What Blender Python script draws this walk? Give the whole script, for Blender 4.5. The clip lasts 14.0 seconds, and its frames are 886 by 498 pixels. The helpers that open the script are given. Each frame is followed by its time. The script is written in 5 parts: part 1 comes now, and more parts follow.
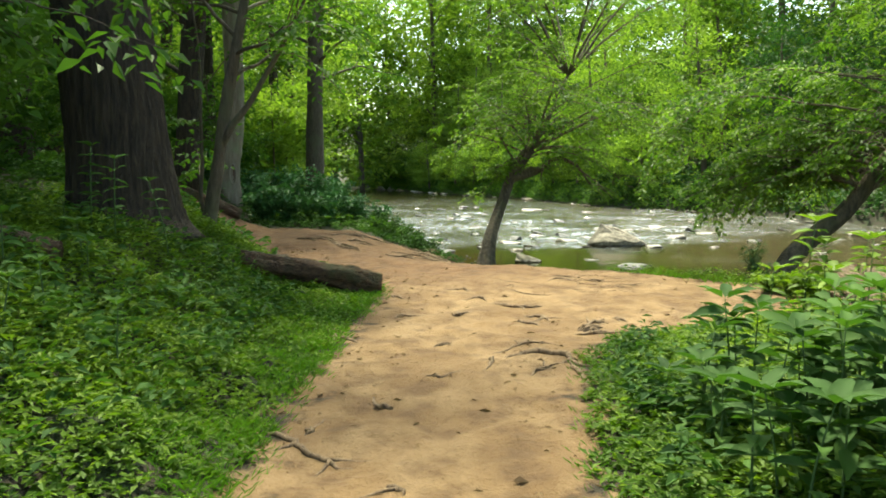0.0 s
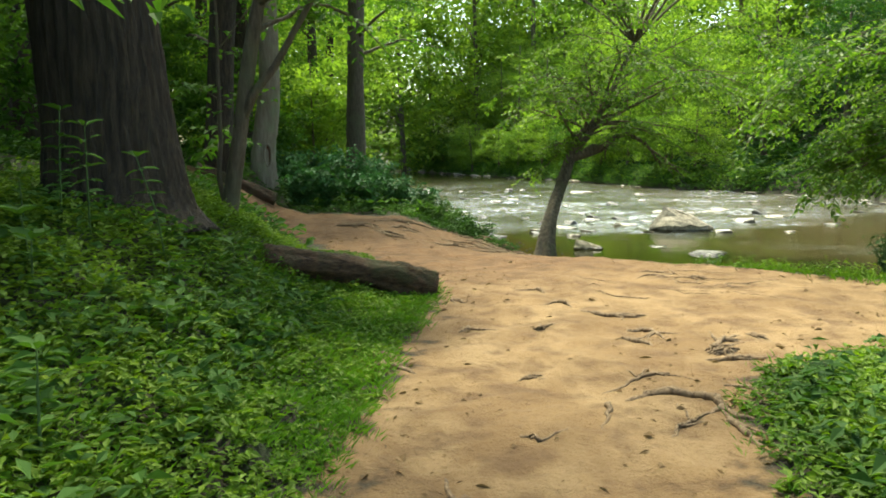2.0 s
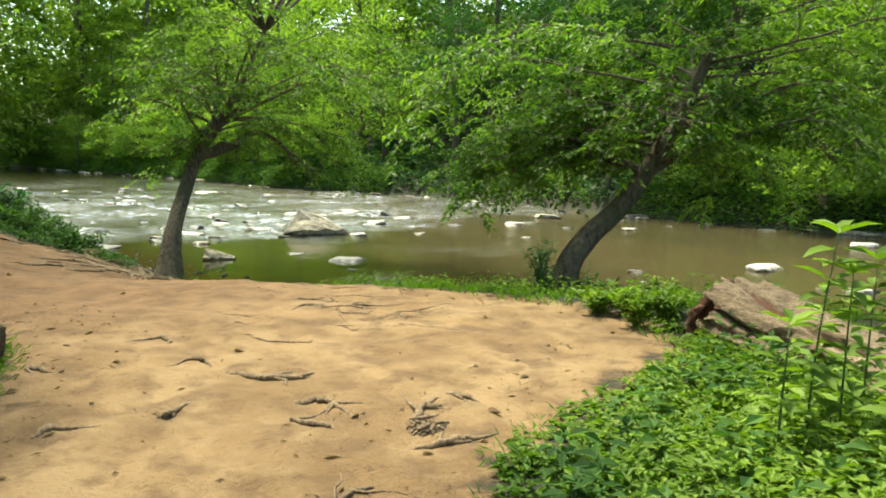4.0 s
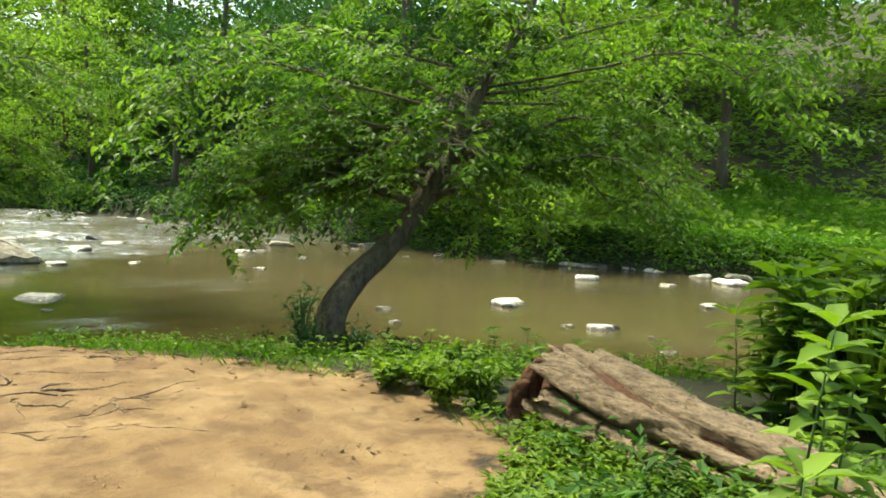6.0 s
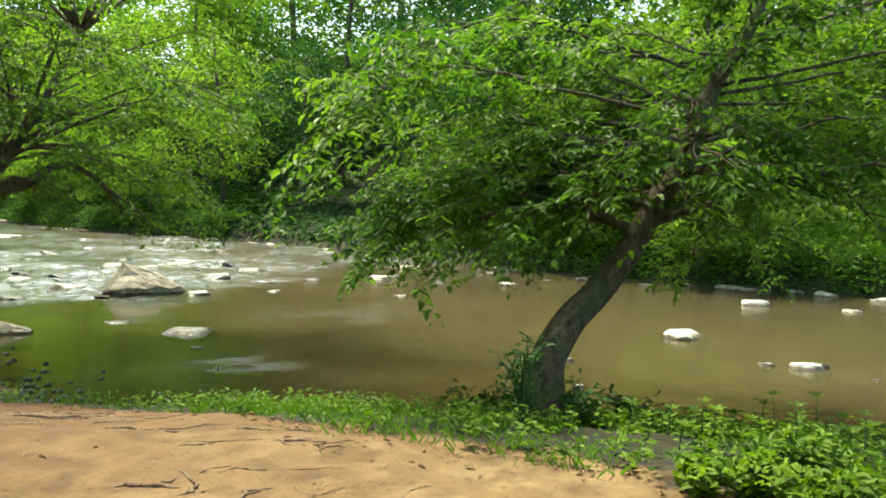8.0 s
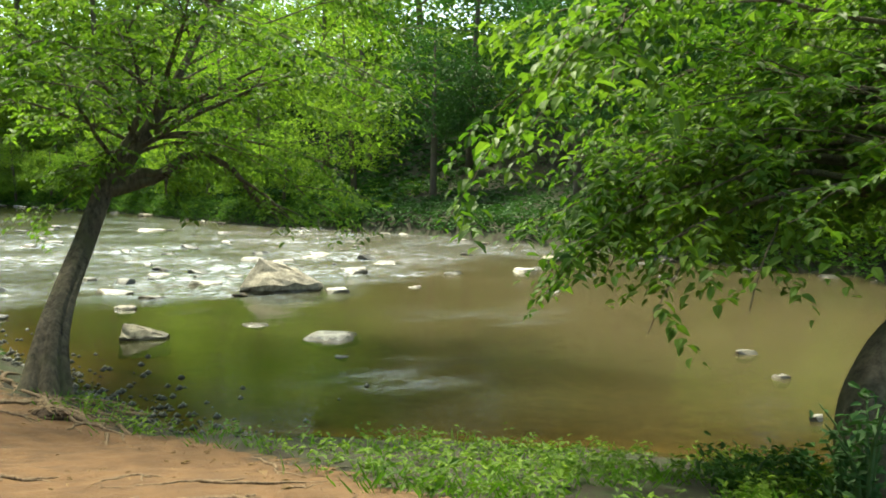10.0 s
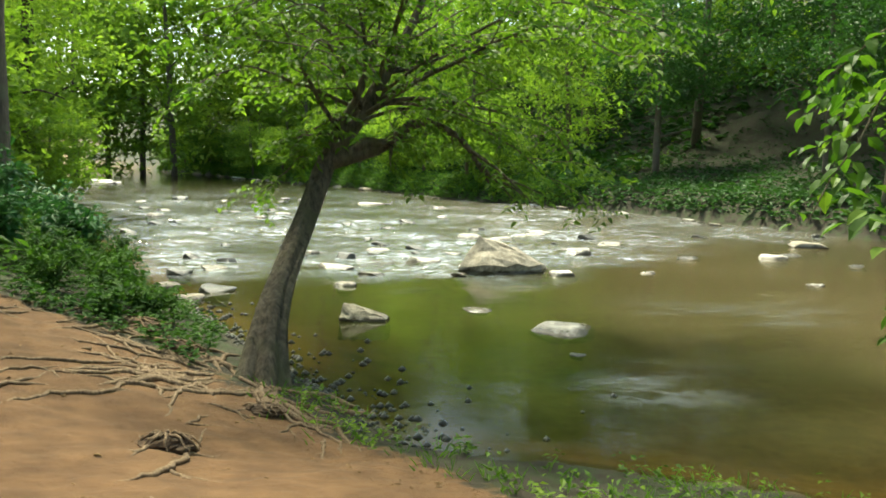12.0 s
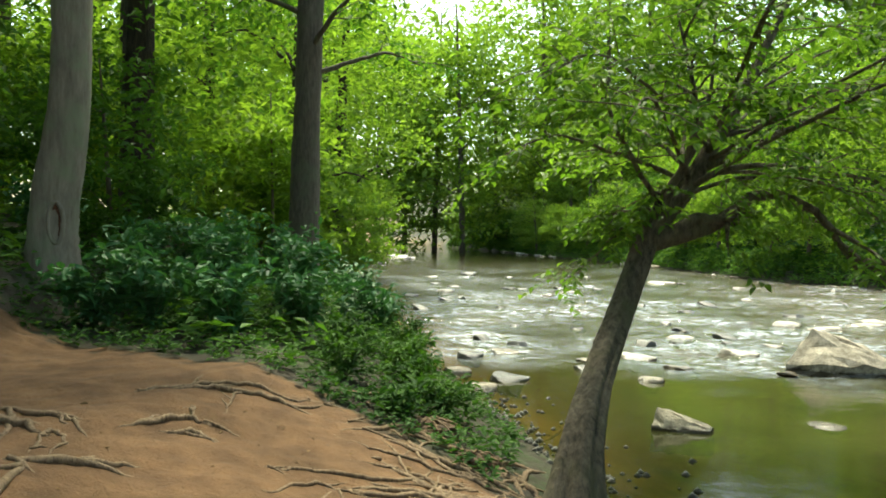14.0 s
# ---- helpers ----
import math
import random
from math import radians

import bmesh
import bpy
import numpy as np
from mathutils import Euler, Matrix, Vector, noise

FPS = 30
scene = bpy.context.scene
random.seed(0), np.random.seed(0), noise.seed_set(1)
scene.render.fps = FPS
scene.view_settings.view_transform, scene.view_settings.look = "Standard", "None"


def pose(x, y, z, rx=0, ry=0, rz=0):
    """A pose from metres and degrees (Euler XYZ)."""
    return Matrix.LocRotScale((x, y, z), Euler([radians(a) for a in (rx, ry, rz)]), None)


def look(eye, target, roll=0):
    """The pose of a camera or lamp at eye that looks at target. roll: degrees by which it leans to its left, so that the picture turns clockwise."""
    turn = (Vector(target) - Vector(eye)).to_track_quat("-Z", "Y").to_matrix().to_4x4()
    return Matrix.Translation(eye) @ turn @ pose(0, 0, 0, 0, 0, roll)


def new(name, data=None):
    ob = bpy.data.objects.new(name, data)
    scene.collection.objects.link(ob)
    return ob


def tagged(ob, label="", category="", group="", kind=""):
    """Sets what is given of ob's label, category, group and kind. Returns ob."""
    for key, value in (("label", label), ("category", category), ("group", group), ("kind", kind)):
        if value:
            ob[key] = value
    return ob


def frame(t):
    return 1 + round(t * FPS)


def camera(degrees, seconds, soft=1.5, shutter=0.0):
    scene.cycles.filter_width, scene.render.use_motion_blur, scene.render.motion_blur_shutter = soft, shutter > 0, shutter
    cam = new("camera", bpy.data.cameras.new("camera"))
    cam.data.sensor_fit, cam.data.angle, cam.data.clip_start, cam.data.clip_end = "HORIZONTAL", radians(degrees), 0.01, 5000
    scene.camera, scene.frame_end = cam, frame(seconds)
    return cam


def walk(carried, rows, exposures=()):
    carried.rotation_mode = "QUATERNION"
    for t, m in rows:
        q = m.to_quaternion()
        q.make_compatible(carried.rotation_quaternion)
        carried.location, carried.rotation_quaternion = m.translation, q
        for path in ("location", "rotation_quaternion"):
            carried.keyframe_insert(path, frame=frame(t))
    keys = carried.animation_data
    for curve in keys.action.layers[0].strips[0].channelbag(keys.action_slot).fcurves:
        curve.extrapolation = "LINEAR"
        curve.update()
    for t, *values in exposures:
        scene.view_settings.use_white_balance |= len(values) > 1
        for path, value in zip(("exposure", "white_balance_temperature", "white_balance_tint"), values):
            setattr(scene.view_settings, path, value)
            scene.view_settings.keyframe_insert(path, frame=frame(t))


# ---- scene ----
cam = camera(58.5, 14.0, soft=1.8)
METRES, EYE, TILT, LEAN, TURN = 13.5, 1.5, -5.5, 0.0, 0.0
STOPS, KELVIN, TINT = 1.46, 7600, -9
ROWS = [
    (0.0, 0.0, 0.0, 0.0, 0.0, 0.0, -0.0),
    (0.5, -0.0025, 0.0367, 0.0015, 3.93, 0.93, -0.83),
    (1.0, -0.0119, 0.0698, 0.0019, 4.4, 0.11, -0.8),
    (1.5, -0.0208, 0.1041, 0.0051, 3.96, -0.74, 0.12),
    (2.0, -0.0228, 0.1435, 0.007, 2.97, -1.22, 0.21),
    (2.5, -0.0287, 0.1831, 0.0095, -5.13, -1.52, 0.67),
    (3.0, -0.0268, 0.2221, 0.0123, -11.7, -2.37, 1.65),
    (3.5, -0.0198, 0.2571, 0.0171, -18.29, -2.41, 1.1),
    (4.0, -0.0128, 0.2902, 0.0231, -23.61, -1.65, 1.21),
    (6.5, 0.0414, 0.4556, 0.0421, -44.83, -0.16, 0.21),
    (7.0, 0.0477, 0.4906, 0.0475, -37.53, -0.28, 0.14),
    (7.5, 0.0492, 0.527, 0.0493, -35.32, 1.25, 0.08),
    (8.0, 0.0505, 0.5663, 0.0519, -35.42, 1.27, 1.07),
    (8.5, 0.0591, 0.6098, 0.0554, -32.25, 1.88, 1.18),
    (11.0, 0.0962, 0.789, 0.0691, -19.91, -0.4, 1.14),
    (11.5, 0.0982, 0.8187, 0.0689, -14.61, -0.54, 0.23),
    (12.0, 0.0952, 0.8527, 0.0724, -11.64, -0.95, 0.03),
    (12.5, 0.0933, 0.886, 0.0754, -3.42, -1.03, -0.82),
    (13.0, 0.084, 0.9157, 0.0787, 0.87, -0.99, -0.91),
    (13.5, 0.0748, 0.943, 0.0826, 2.93, 1.37, -1.14),
    (14.0, 0.0689, 0.9718, 0.0873, 8.3, 4.21, -1.68),
]
walk(cam, [(t, pose(0, 0, EYE, TILT, LEAN, TURN) @ pose(METRES * x, METRES * y, METRES * z, 90 + pitch, roll, yaw)) for t, x, y, z, yaw, pitch, roll in ROWS], exposures=((0.0, STOPS, KELVIN, TINT), (14.0, STOPS, KELVIN, TINT)))

WATER = -1.25

# ---------- light ----------
world = bpy.data.worlds.new("world")
scene.world = world
world.use_nodes = True
wn = world.node_tree
sky = wn.nodes.new("ShaderNodeTexSky")
sky.sky_type, sky.sun_disc = "NISHITA", False
SUN_EL, SUN_AZ = 63.0, -12.0
sky.sun_elevation, sky.sun_rotation = radians(SUN_EL), radians(SUN_AZ)
sky.air_density, sky.dust_density, sky.ozone_density = 1.0, 3.0, 1.0
wn.nodes["Background"].inputs[1].default_value = 0.17
wn.links.new(sky.outputs[0], wn.nodes["Background"].inputs[0])
sun_data = bpy.data.lights.new("sun", "SUN")
sun_data.energy, sun_data.angle, sun_data.color = 3.6, radians(7), (1.0, 0.96, 0.88)
sun = new("sun", sun_data)
d = Vector((math.sin(radians(SUN_AZ)) * math.cos(radians(SUN_EL)), math.cos(radians(SUN_AZ)) * math.cos(radians(SUN_EL)), math.sin(radians(SUN_EL))))
sun.matrix_world = look(d * 60, (0, 0, 0))


# ---------- materials ----------
class Mat:
    """A node material with short calls for the nodes used here."""

    def __init__(self, name):
        self.m = bpy.data.materials.new(name)
        self.m.use_nodes = True
        self.t = self.m.node_tree
        self.b = self.t.nodes["Principled BSDF"]
        self.o = self.t.nodes["Material Output"]

    def n(self, kind, **values):
        node = self.t.nodes.new(kind)
        for k, v in values.items():
            node.inputs[k].default_value = v
        return node

    def link(self, a, b):
        self.t.links.new(a, b)

    def coord(self, scale=(1, 1, 1), local=False):
        c = self.n("ShaderNodeTexCoord")
        m = self.n("ShaderNodeMapping")
        m.inputs["Scale"].default_value = scale
        if local:
            self.link(c.outputs["Object"], m.inputs[0])
        else:
            g = self.n("ShaderNodeNewGeometry")
            self.link(g.outputs["Position"], m.inputs[0])
        return m.outputs[0]

    def noise(self, vec, scale, detail=5.0, rough=0.6):
        t = self.n("ShaderNodeTexNoise", Scale=scale, Detail=detail, Roughness=rough)
        self.link(vec, t.inputs["Vector"])
        return t.outputs["Fac"]

    def ramp(self, fac, stops):
        r = self.n("ShaderNodeValToRGB")
        while len(r.color_ramp.elements) < len(stops):
            r.color_ramp.elements.new(0.5)
        for e, (p, c) in zip(r.color_ramp.elements, stops):
            e.position, e.color = p, (c if len(c) == 4 else (*c, 1))
        self.link(fac, r.inputs[0])
        return r.outputs[0]

    def mix(self, fac, a, b, mode="MIX"):
        x = self.n("ShaderNodeMix")
        x.data_type, x.blend_type = "RGBA", mode
        for sock, v in ((x.inputs[0], fac), (x.inputs[6], a), (x.inputs[7], b)):
            if isinstance(v, (int, float)):
                sock.default_value = v
            elif isinstance(v, tuple):
                sock.default_value = (*v, 1)
            else:
                self.link(v, sock)
        return x.outputs[2]

    def bump(self, height, strength, distance):
        x = self.n("ShaderNodeBump", Strength=strength, Distance=distance)
        self.link(height, x.inputs["Height"])
        self.link(x.outputs[0], self.b.inputs["Normal"])
        return x.outputs[0]


def leaf_mat(name, dark, light, gloss=0.45, trans=0.45, tip=None):
    k = Mat(name)
    g = k.n("ShaderNodeNewGeometry")
    stops = [(0.0, dark), (0.75, light)] + ([(1.0, tip)] if tip else [])
    col = k.ramp(g.outputs["Random Per Island"], stops)
    big = k.noise(k.coord(), 0.55, 3)
    col = k.mix(k.ramp(big, [(0.4, (0, 0, 0)), (0.65, (1, 1, 1))]), k.mix(0.35, col, dark), k.mix(0.55, col, tip or light))
    k.link(col, k.b.inputs["Base Color"])
    k.b.inputs["Roughness"].default_value = gloss + 0.1
    k.b.inputs["Specular IOR Level"].default_value = 0.3
    tr = k.n("ShaderNodeBsdfTranslucent")
    k.link(k.mix(1.0, col, (0.9, 1.0, 0.45), "MULTIPLY"), tr.inputs[0])
    ms = k.n("ShaderNodeMixShader", Fac=trans)
    k.link(k.b.outputs[0], ms.inputs[1])
    k.link(tr.outputs[0], ms.inputs[2])
    k.link(ms.outputs[0], k.o.inputs[0])
    return k.m


def bark_mat(name, dark, light, moss=None, scale=1.0, lift=0.02, grain=(7, 7, 1.3)):
    k = Mat(name)
    v = k.coord(tuple(q * scale for q in grain))
    f = k.noise(v, 3.0, 8, 0.7)
    fine = k.noise(k.coord((30, 30, 12)), 2.0, 4)
    col = k.mix(k.ramp(f, [(0.32, (0, 0, 0)), (0.68, (1, 1, 1))]), dark, light)
    col = k.mix(0.35, col, k.mix(fine, dark, light), "OVERLAY")
    if moss:
        col = k.mix(k.ramp(k.noise(k.coord(), 2.2, 5), [(0.48, (0, 0, 0)), (0.66, (0.8, 0.8, 0.8))]), col, moss)
    k.link(col, k.b.inputs["Base Color"])
    k.b.inputs["Roughness"].default_value = 0.9
    k.bump(f, 0.9, lift)
    return k.m


LEAF_NEAR = leaf_mat("leaf_hornbeam", (0.036, 0.09, 0.015), (0.118, 0.235, 0.034), 0.4, 0.58, (0.24, 0.36, 0.065))
LEAF_MAPLE = leaf_mat("leaf_maple", (0.042, 0.1, 0.018), (0.108, 0.222, 0.036), 0.45, 0.5)
# paler leaf copy: the glow of sunlit far foliage is put into its colour
LEAF_FAR_SUNLIT = leaf_mat("leaf_far_sunlit", (0.1, 0.18, 0.032), (0.225, 0.36, 0.062), 0.5, 0.6, (0.34, 0.47, 0.09))
# darker leaf copy: the shade under the canopy is put into its colour
LEAF_PAINTED_SHADE = leaf_mat("leaf_painted_shade", (0.02, 0.055, 0.015), (0.05, 0.13, 0.03), 0.5, 0.35)
LEAF_HERB = leaf_mat("leaf_herb", (0.038, 0.09, 0.01), (0.118, 0.225, 0.022), 0.5, 0.45, (0.24, 0.35, 0.04))
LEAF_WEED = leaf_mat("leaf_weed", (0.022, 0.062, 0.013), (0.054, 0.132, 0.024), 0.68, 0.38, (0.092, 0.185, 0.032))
LEAF_SHRUB = leaf_mat("leaf_shrub", (0.03, 0.095, 0.035), (0.075, 0.2, 0.07), 0.4, 0.35)
GRASS = leaf_mat("grass_blade", (0.06, 0.16, 0.015), (0.17, 0.34, 0.03), 0.5, 0.4)
BARK_DARK = bark_mat("bark_oak", (0.014, 0.01, 0.008), (0.11, 0.078, 0.052), None, 1.0, 0.12, (6, 6, 1.0))
BARK_PALE = bark_mat("bark_beech", (0.16, 0.13, 0.1), (0.34, 0.29, 0.23), (0.2, 0.21, 0.13), 0.5, 0.01)
BARK_HORN = bark_mat("bark_hornbeam", (0.022, 0.017, 0.012), (0.25, 0.205, 0.145), (0.1, 0.095, 0.045), 0.9, 0.09, (5, 5, 1.4))
BARK_POLE = bark_mat("bark_poplar", (0.06, 0.045, 0.035), (0.2, 0.16, 0.12), (0.1, 0.1, 0.06), 0.9, 0.025)
ROTTEN = bark_mat("rotten_wood", (0.022, 0.012, 0.008), (0.19, 0.11, 0.062), (0.06, 0.07, 0.025), 1.6, 0.08, (1.8, 4, 7))
ROOT = bark_mat("root_bark", (0.08, 0.05, 0.03), (0.36, 0.26, 0.165), None, 1.8, 0.02)
STEM = bark_mat("green_stem", (0.05, 0.1, 0.03), (0.12, 0.2, 0.06), None, 2.0, 0.002)


def ground_mat():
    k = Mat("ground_soil")
    p = k.coord()
    a = k.n("ShaderNodeAttribute")
    a.attribute_name = "dirt"
    wet = k.n("ShaderNodeAttribute")
    wet.attribute_name = "bed"
    big, mid, fine = k.noise(p, 0.5, 4), k.noise(p, 3.5, 6), k.noise(p, 38, 5, 0.7)
    patchy = k.noise(k.coord((1.3, 0.8, 1)), 1.1, 5, 0.65)
    dirt = k.mix(k.ramp(big, [(0.35, (0, 0, 0)), (0.65, (1, 1, 1))]), (0.155, 0.087, 0.036), (0.245, 0.15, 0.07))
    dirt = k.mix(k.ramp(patchy, [(0.46, (0, 0, 0)), (0.62, (0.75, 0.75, 0.75))]), dirt, (0.295, 0.193, 0.1))
    dirt = k.mix(k.ramp(mid, [(0.36, (0.85, 0.85, 0.85)), (0.52, (0, 0, 0))]), dirt, (0.115, 0.062, 0.027))
    grain = k.ramp(fine, [(0.3, (0.6, 0.6, 0.6)), (0.44, (0, 0, 0))])
    dirt = k.mix(grain, dirt, (0.15, 0.085, 0.04))
    crumbs = k.noise(p, 14, 6, 0.75)
    strewn = k.mix(1.0, k.ramp(crumbs, [(0.56, (0, 0, 0)), (0.64, (0.8, 0.8, 0.8))]), k.ramp(patchy, [(0.36, (1, 1, 1)), (0.55, (0.12, 0.12, 0.12))]), "MULTIPLY")
    dirt = k.mix(strewn, dirt, (0.12, 0.068, 0.033))
    # reddish clay tone, darkened so that tree shade is painted into the dirt
    shade_fac = k.n("ShaderNodeAttribute")
    shade_fac.attribute_name = "clay_shade"
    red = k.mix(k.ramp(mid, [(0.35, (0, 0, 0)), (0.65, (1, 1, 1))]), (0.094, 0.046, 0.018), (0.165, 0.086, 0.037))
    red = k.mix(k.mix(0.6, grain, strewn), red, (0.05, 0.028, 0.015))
    dirt = k.mix(shade_fac.outputs["Fac"], dirt, red)
    soil = k.mix(fine, (0.014, 0.011, 0.006), (0.045, 0.034, 0.019))
    soil = k.mix(k.ramp(mid, [(0.45, (0, 0, 0)), (0.6, (0.8, 0.8, 0.8))]), soil, (0.03, 0.05, 0.012))
    edge = k.n("ShaderNodeMath")
    edge.operation = "ADD"
    k.link(a.outputs["Fac"], edge.inputs[0])
    off = k.n("ShaderNodeMath")
    off.operation = "MULTIPLY_ADD"
    off.inputs[1].default_value, off.inputs[2].default_value = 1.5, -0.75
    k.link(mid, off.inputs[0])
    k.link(off.outputs[0], edge.inputs[1])
    col = k.mix(k.ramp(edge.outputs[0], [(0.36, (0, 0, 0)), (0.6, (1, 1, 1))]), soil, dirt)
    col = k.mix(wet.outputs["Fac"], col, k.mix(mid, (0.06, 0.038, 0.014), (0.26, 0.16, 0.06)))
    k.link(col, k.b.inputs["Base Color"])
    k.b.inputs["Roughness"].default_value = 0.95
    h = k.mix(0.25, k.mix(0.35, mid, crumbs), fine)
    k.bump(h, 1.0, 0.08)
    return k.m


def water_mat():
    k = Mat("creek_water")
    p = k.coord((1, 1, 1))
    r = k.n("ShaderNodeAttribute")
    r.attribute_name = "riffle"
    # sky reflected on the ripples, painted as streaks of blue-white colour
    sky_glint = k.ramp(k.noise(k.coord((0.75, 1.5, 1)), 3.0, 8, 0.74), [(0.43, (0, 0, 0)), (0.63, (0.9, 0.9, 0.9))])
    drift = k.ramp(k.noise(k.coord((0.5, 0.9, 1)), 0.7, 4), [(0.36, (0.3, 0.3, 0.3)), (0.54, (1, 1, 1))])
    sky_glint = k.mix(1.0, k.mix(1.0, sky_glint, drift, "MULTIPLY"), k.ramp(r.outputs["Fac"], [(0.05, (0, 0, 0)), (0.4, (0.52, 0.52, 0.52)), (1.0, (1, 1, 1))]), "MULTIPLY")
    # milky current, lightened to paint in the reflection of sky and foliage
    silt_sheen = k.n("ShaderNodeAttribute")
    silt_sheen.attribute_name = "silt_sheen"
    shoal = k.n("ShaderNodeAttribute")
    shoal.attribute_name = "shoal"
    murk = k.mix(k.noise(p, 0.25, 3), (0.024, 0.032, 0.01), (0.05, 0.046, 0.018))
    murk = k.mix(silt_sheen.outputs["Fac"], murk, k.mix(k.noise(k.coord((0.6, 1.2, 1)), 0.5, 4), (0.06, 0.05, 0.023), (0.125, 0.103, 0.055)))
    k.link(k.mix(sky_glint, murk, (0.5, 0.57, 0.67)), k.b.inputs["Base Color"])
    k.link(k.ramp(sky_glint, [(0, (0.03, 0.03, 0.03)), (1, (0.4, 0.4, 0.4))]), k.b.inputs["Roughness"])
    k.b.inputs["IOR"].default_value = 1.4
    h1, h2 = k.noise(k.coord((0.9, 1.3, 1)), 1.6, 5), k.noise(p, 6, 3)
    h = k.mix(0.3, h1, h2)
    bp = k.n("ShaderNodeBump", Distance=0.3)
    amount = k.n("ShaderNodeMath")
    amount.operation = "MULTIPLY_ADD"
    amount.inputs[1].default_value, amount.inputs[2].default_value = 0.95, 0.03
    k.link(r.outputs["Fac"], amount.inputs[0])
    flow = k.n("ShaderNodeMath")
    flow.operation = "MULTIPLY_ADD"
    flow.inputs[1].default_value = 0.06
    k.link(silt_sheen.outputs["Fac"], flow.inputs[0])
    k.link(amount.outputs[0], flow.inputs[2])
    k.link(flow.outputs[0], bp.inputs["Strength"])
    k.link(h, bp.inputs["Height"])
    k.link(bp.outputs[0], k.b.inputs["Normal"])
    tr = k.n("ShaderNodeBsdfTransparent")
    tr.inputs[0].default_value = (0.8, 0.72, 0.45, 1)
    ms = k.n("ShaderNodeMixShader")
    clear = k.n("ShaderNodeMath")
    clear.operation = "MULTIPLY_ADD"
    clear.inputs[1].default_value, clear.inputs[2].default_value = 0.45, 0.2
    k.link(shoal.outputs["Fac"], clear.inputs[0])
    k.link(clear.outputs[0], ms.inputs[0])
    k.link(k.b.outputs[0], ms.inputs[1])
    k.link(tr.outputs[0], ms.inputs[2])
    k.link(ms.outputs[0], k.o.inputs[0])
    return k.m


def rock_mat(name, dark, light, gloss=0.8, wet=False):
    """Stone with mottling and pits; stones in the creek have a dark wet rim along the water."""
    k = Mat(name)
    p = k.coord()
    f, spot = k.noise(p, 5, 7, 0.65), k.noise(p, 22, 5, 0.7)
    col = k.mix(k.ramp(f, [(0.35, (0, 0, 0)), (0.65, (1, 1, 1))]), dark, light)
    col = k.mix(k.ramp(spot, [(0.34, (0.7, 0.7, 0.7)), (0.48, (0, 0, 0))]), col, dark)
    if wet:
        sep = k.n("ShaderNodeSeparateXYZ")
        k.link(p, sep.inputs[0])
        rim = k.n("ShaderNodeMath")
        rim.operation = "MULTIPLY_ADD"
        rim.inputs[1].default_value = 0.16
        k.link(f, rim.inputs[0])
        k.link(sep.outputs[2], rim.inputs[2])
        band = k.n("ShaderNodeMapRange")
        for i, v in enumerate((WATER + 0.12, WATER + 0.17, 1.0, 0.0)):
            band.inputs[i + 1].default_value = v
        k.link(rim.outputs[0], band.inputs[0])
        col = k.mix(band.outputs[0], col, k.mix(1.0, col, (0.22, 0.2, 0.16), "MULTIPLY"))
        k.link(k.ramp(band.outputs[0], [(0, (gloss, gloss, gloss)), (1, (0.25, 0.25, 0.25))]), k.b.inputs["Roughness"])
    else:
        k.b.inputs["Roughness"].default_value = gloss
    k.link(col, k.b.inputs["Base Color"])
    k.bump(k.mix(0.4, f, spot), 0.8, 0.05)
    return k.m


SOIL, CREEK = ground_mat(), water_mat()
ROCK_PALE = rock_mat("rock_pale", (0.24, 0.22, 0.19), (0.52, 0.49, 0.44), wet=True)
ROCK_TAN = rock_mat("rock_tan", (0.12, 0.1, 0.07), (0.36, 0.315, 0.25), wet=True)
ROCK_DARK = rock_mat("rock_dark_wet", (0.025, 0.025, 0.022), (0.09, 0.085, 0.075), 0.35)


# ---------- mesh helpers ----------
def mesh_of(name, verts, faces, mat, smooth=True):
    me = bpy.data.meshes.new(name)
    verts, faces = np.asarray(verts, np.float32), np.asarray(faces, np.int32)
    me.vertices.add(len(verts))
    me.vertices.foreach_set("co", verts.ravel())
    k = faces.shape[1]
    me.loops.add(faces.size)
    me.loops.foreach_set("vertex_index", faces.ravel())
    me.polygons.add(len(faces))
    me.polygons.foreach_set("loop_start", np.arange(0, faces.size, k, dtype=np.int32))
    me.polygons.foreach_set("use_smooth", np.full(len(faces), smooth))
    me.update(calc_edges=True)
    me.materials.append(mat)
    return me


def part(name, me, parent=None, label=""):
    ob = new(name, me)
    ob.parent = parent
    return tagged(ob, label)


def empty(name, place, label, category, group=""):
    ob = new(name)
    ob.empty_display_size = 0.2
    ob.location = place
    return tagged(ob, label, category, group)


def unit(v):
    return v / np.maximum(np.linalg.norm(v, axis=-1, keepdims=True), 1e-9)


def bend(points, n):
    """A smooth run of n points through the given ones."""
    p = np.asarray(points, float)
    if len(p) == 2:
        return p[0] + (p[1] - p[0]) * np.linspace(0, 1, n)[:, None]
    q = np.vstack([2 * p[0] - p[1], p, 2 * p[-1] - p[-2]])
    out = []
    for u in np.linspace(0, len(p) - 1, n):
        i = min(int(u), len(p) - 2)
        f = u - i
        a, b, c, e = q[i], q[i + 1], q[i + 2], q[i + 3]
        out.append(0.5 * (2 * b + (c - a) * f + (2 * a - 5 * b + 4 * c - e) * f * f + (3 * b - a - 3 * c + e) * f ** 3))
    return np.array(out)


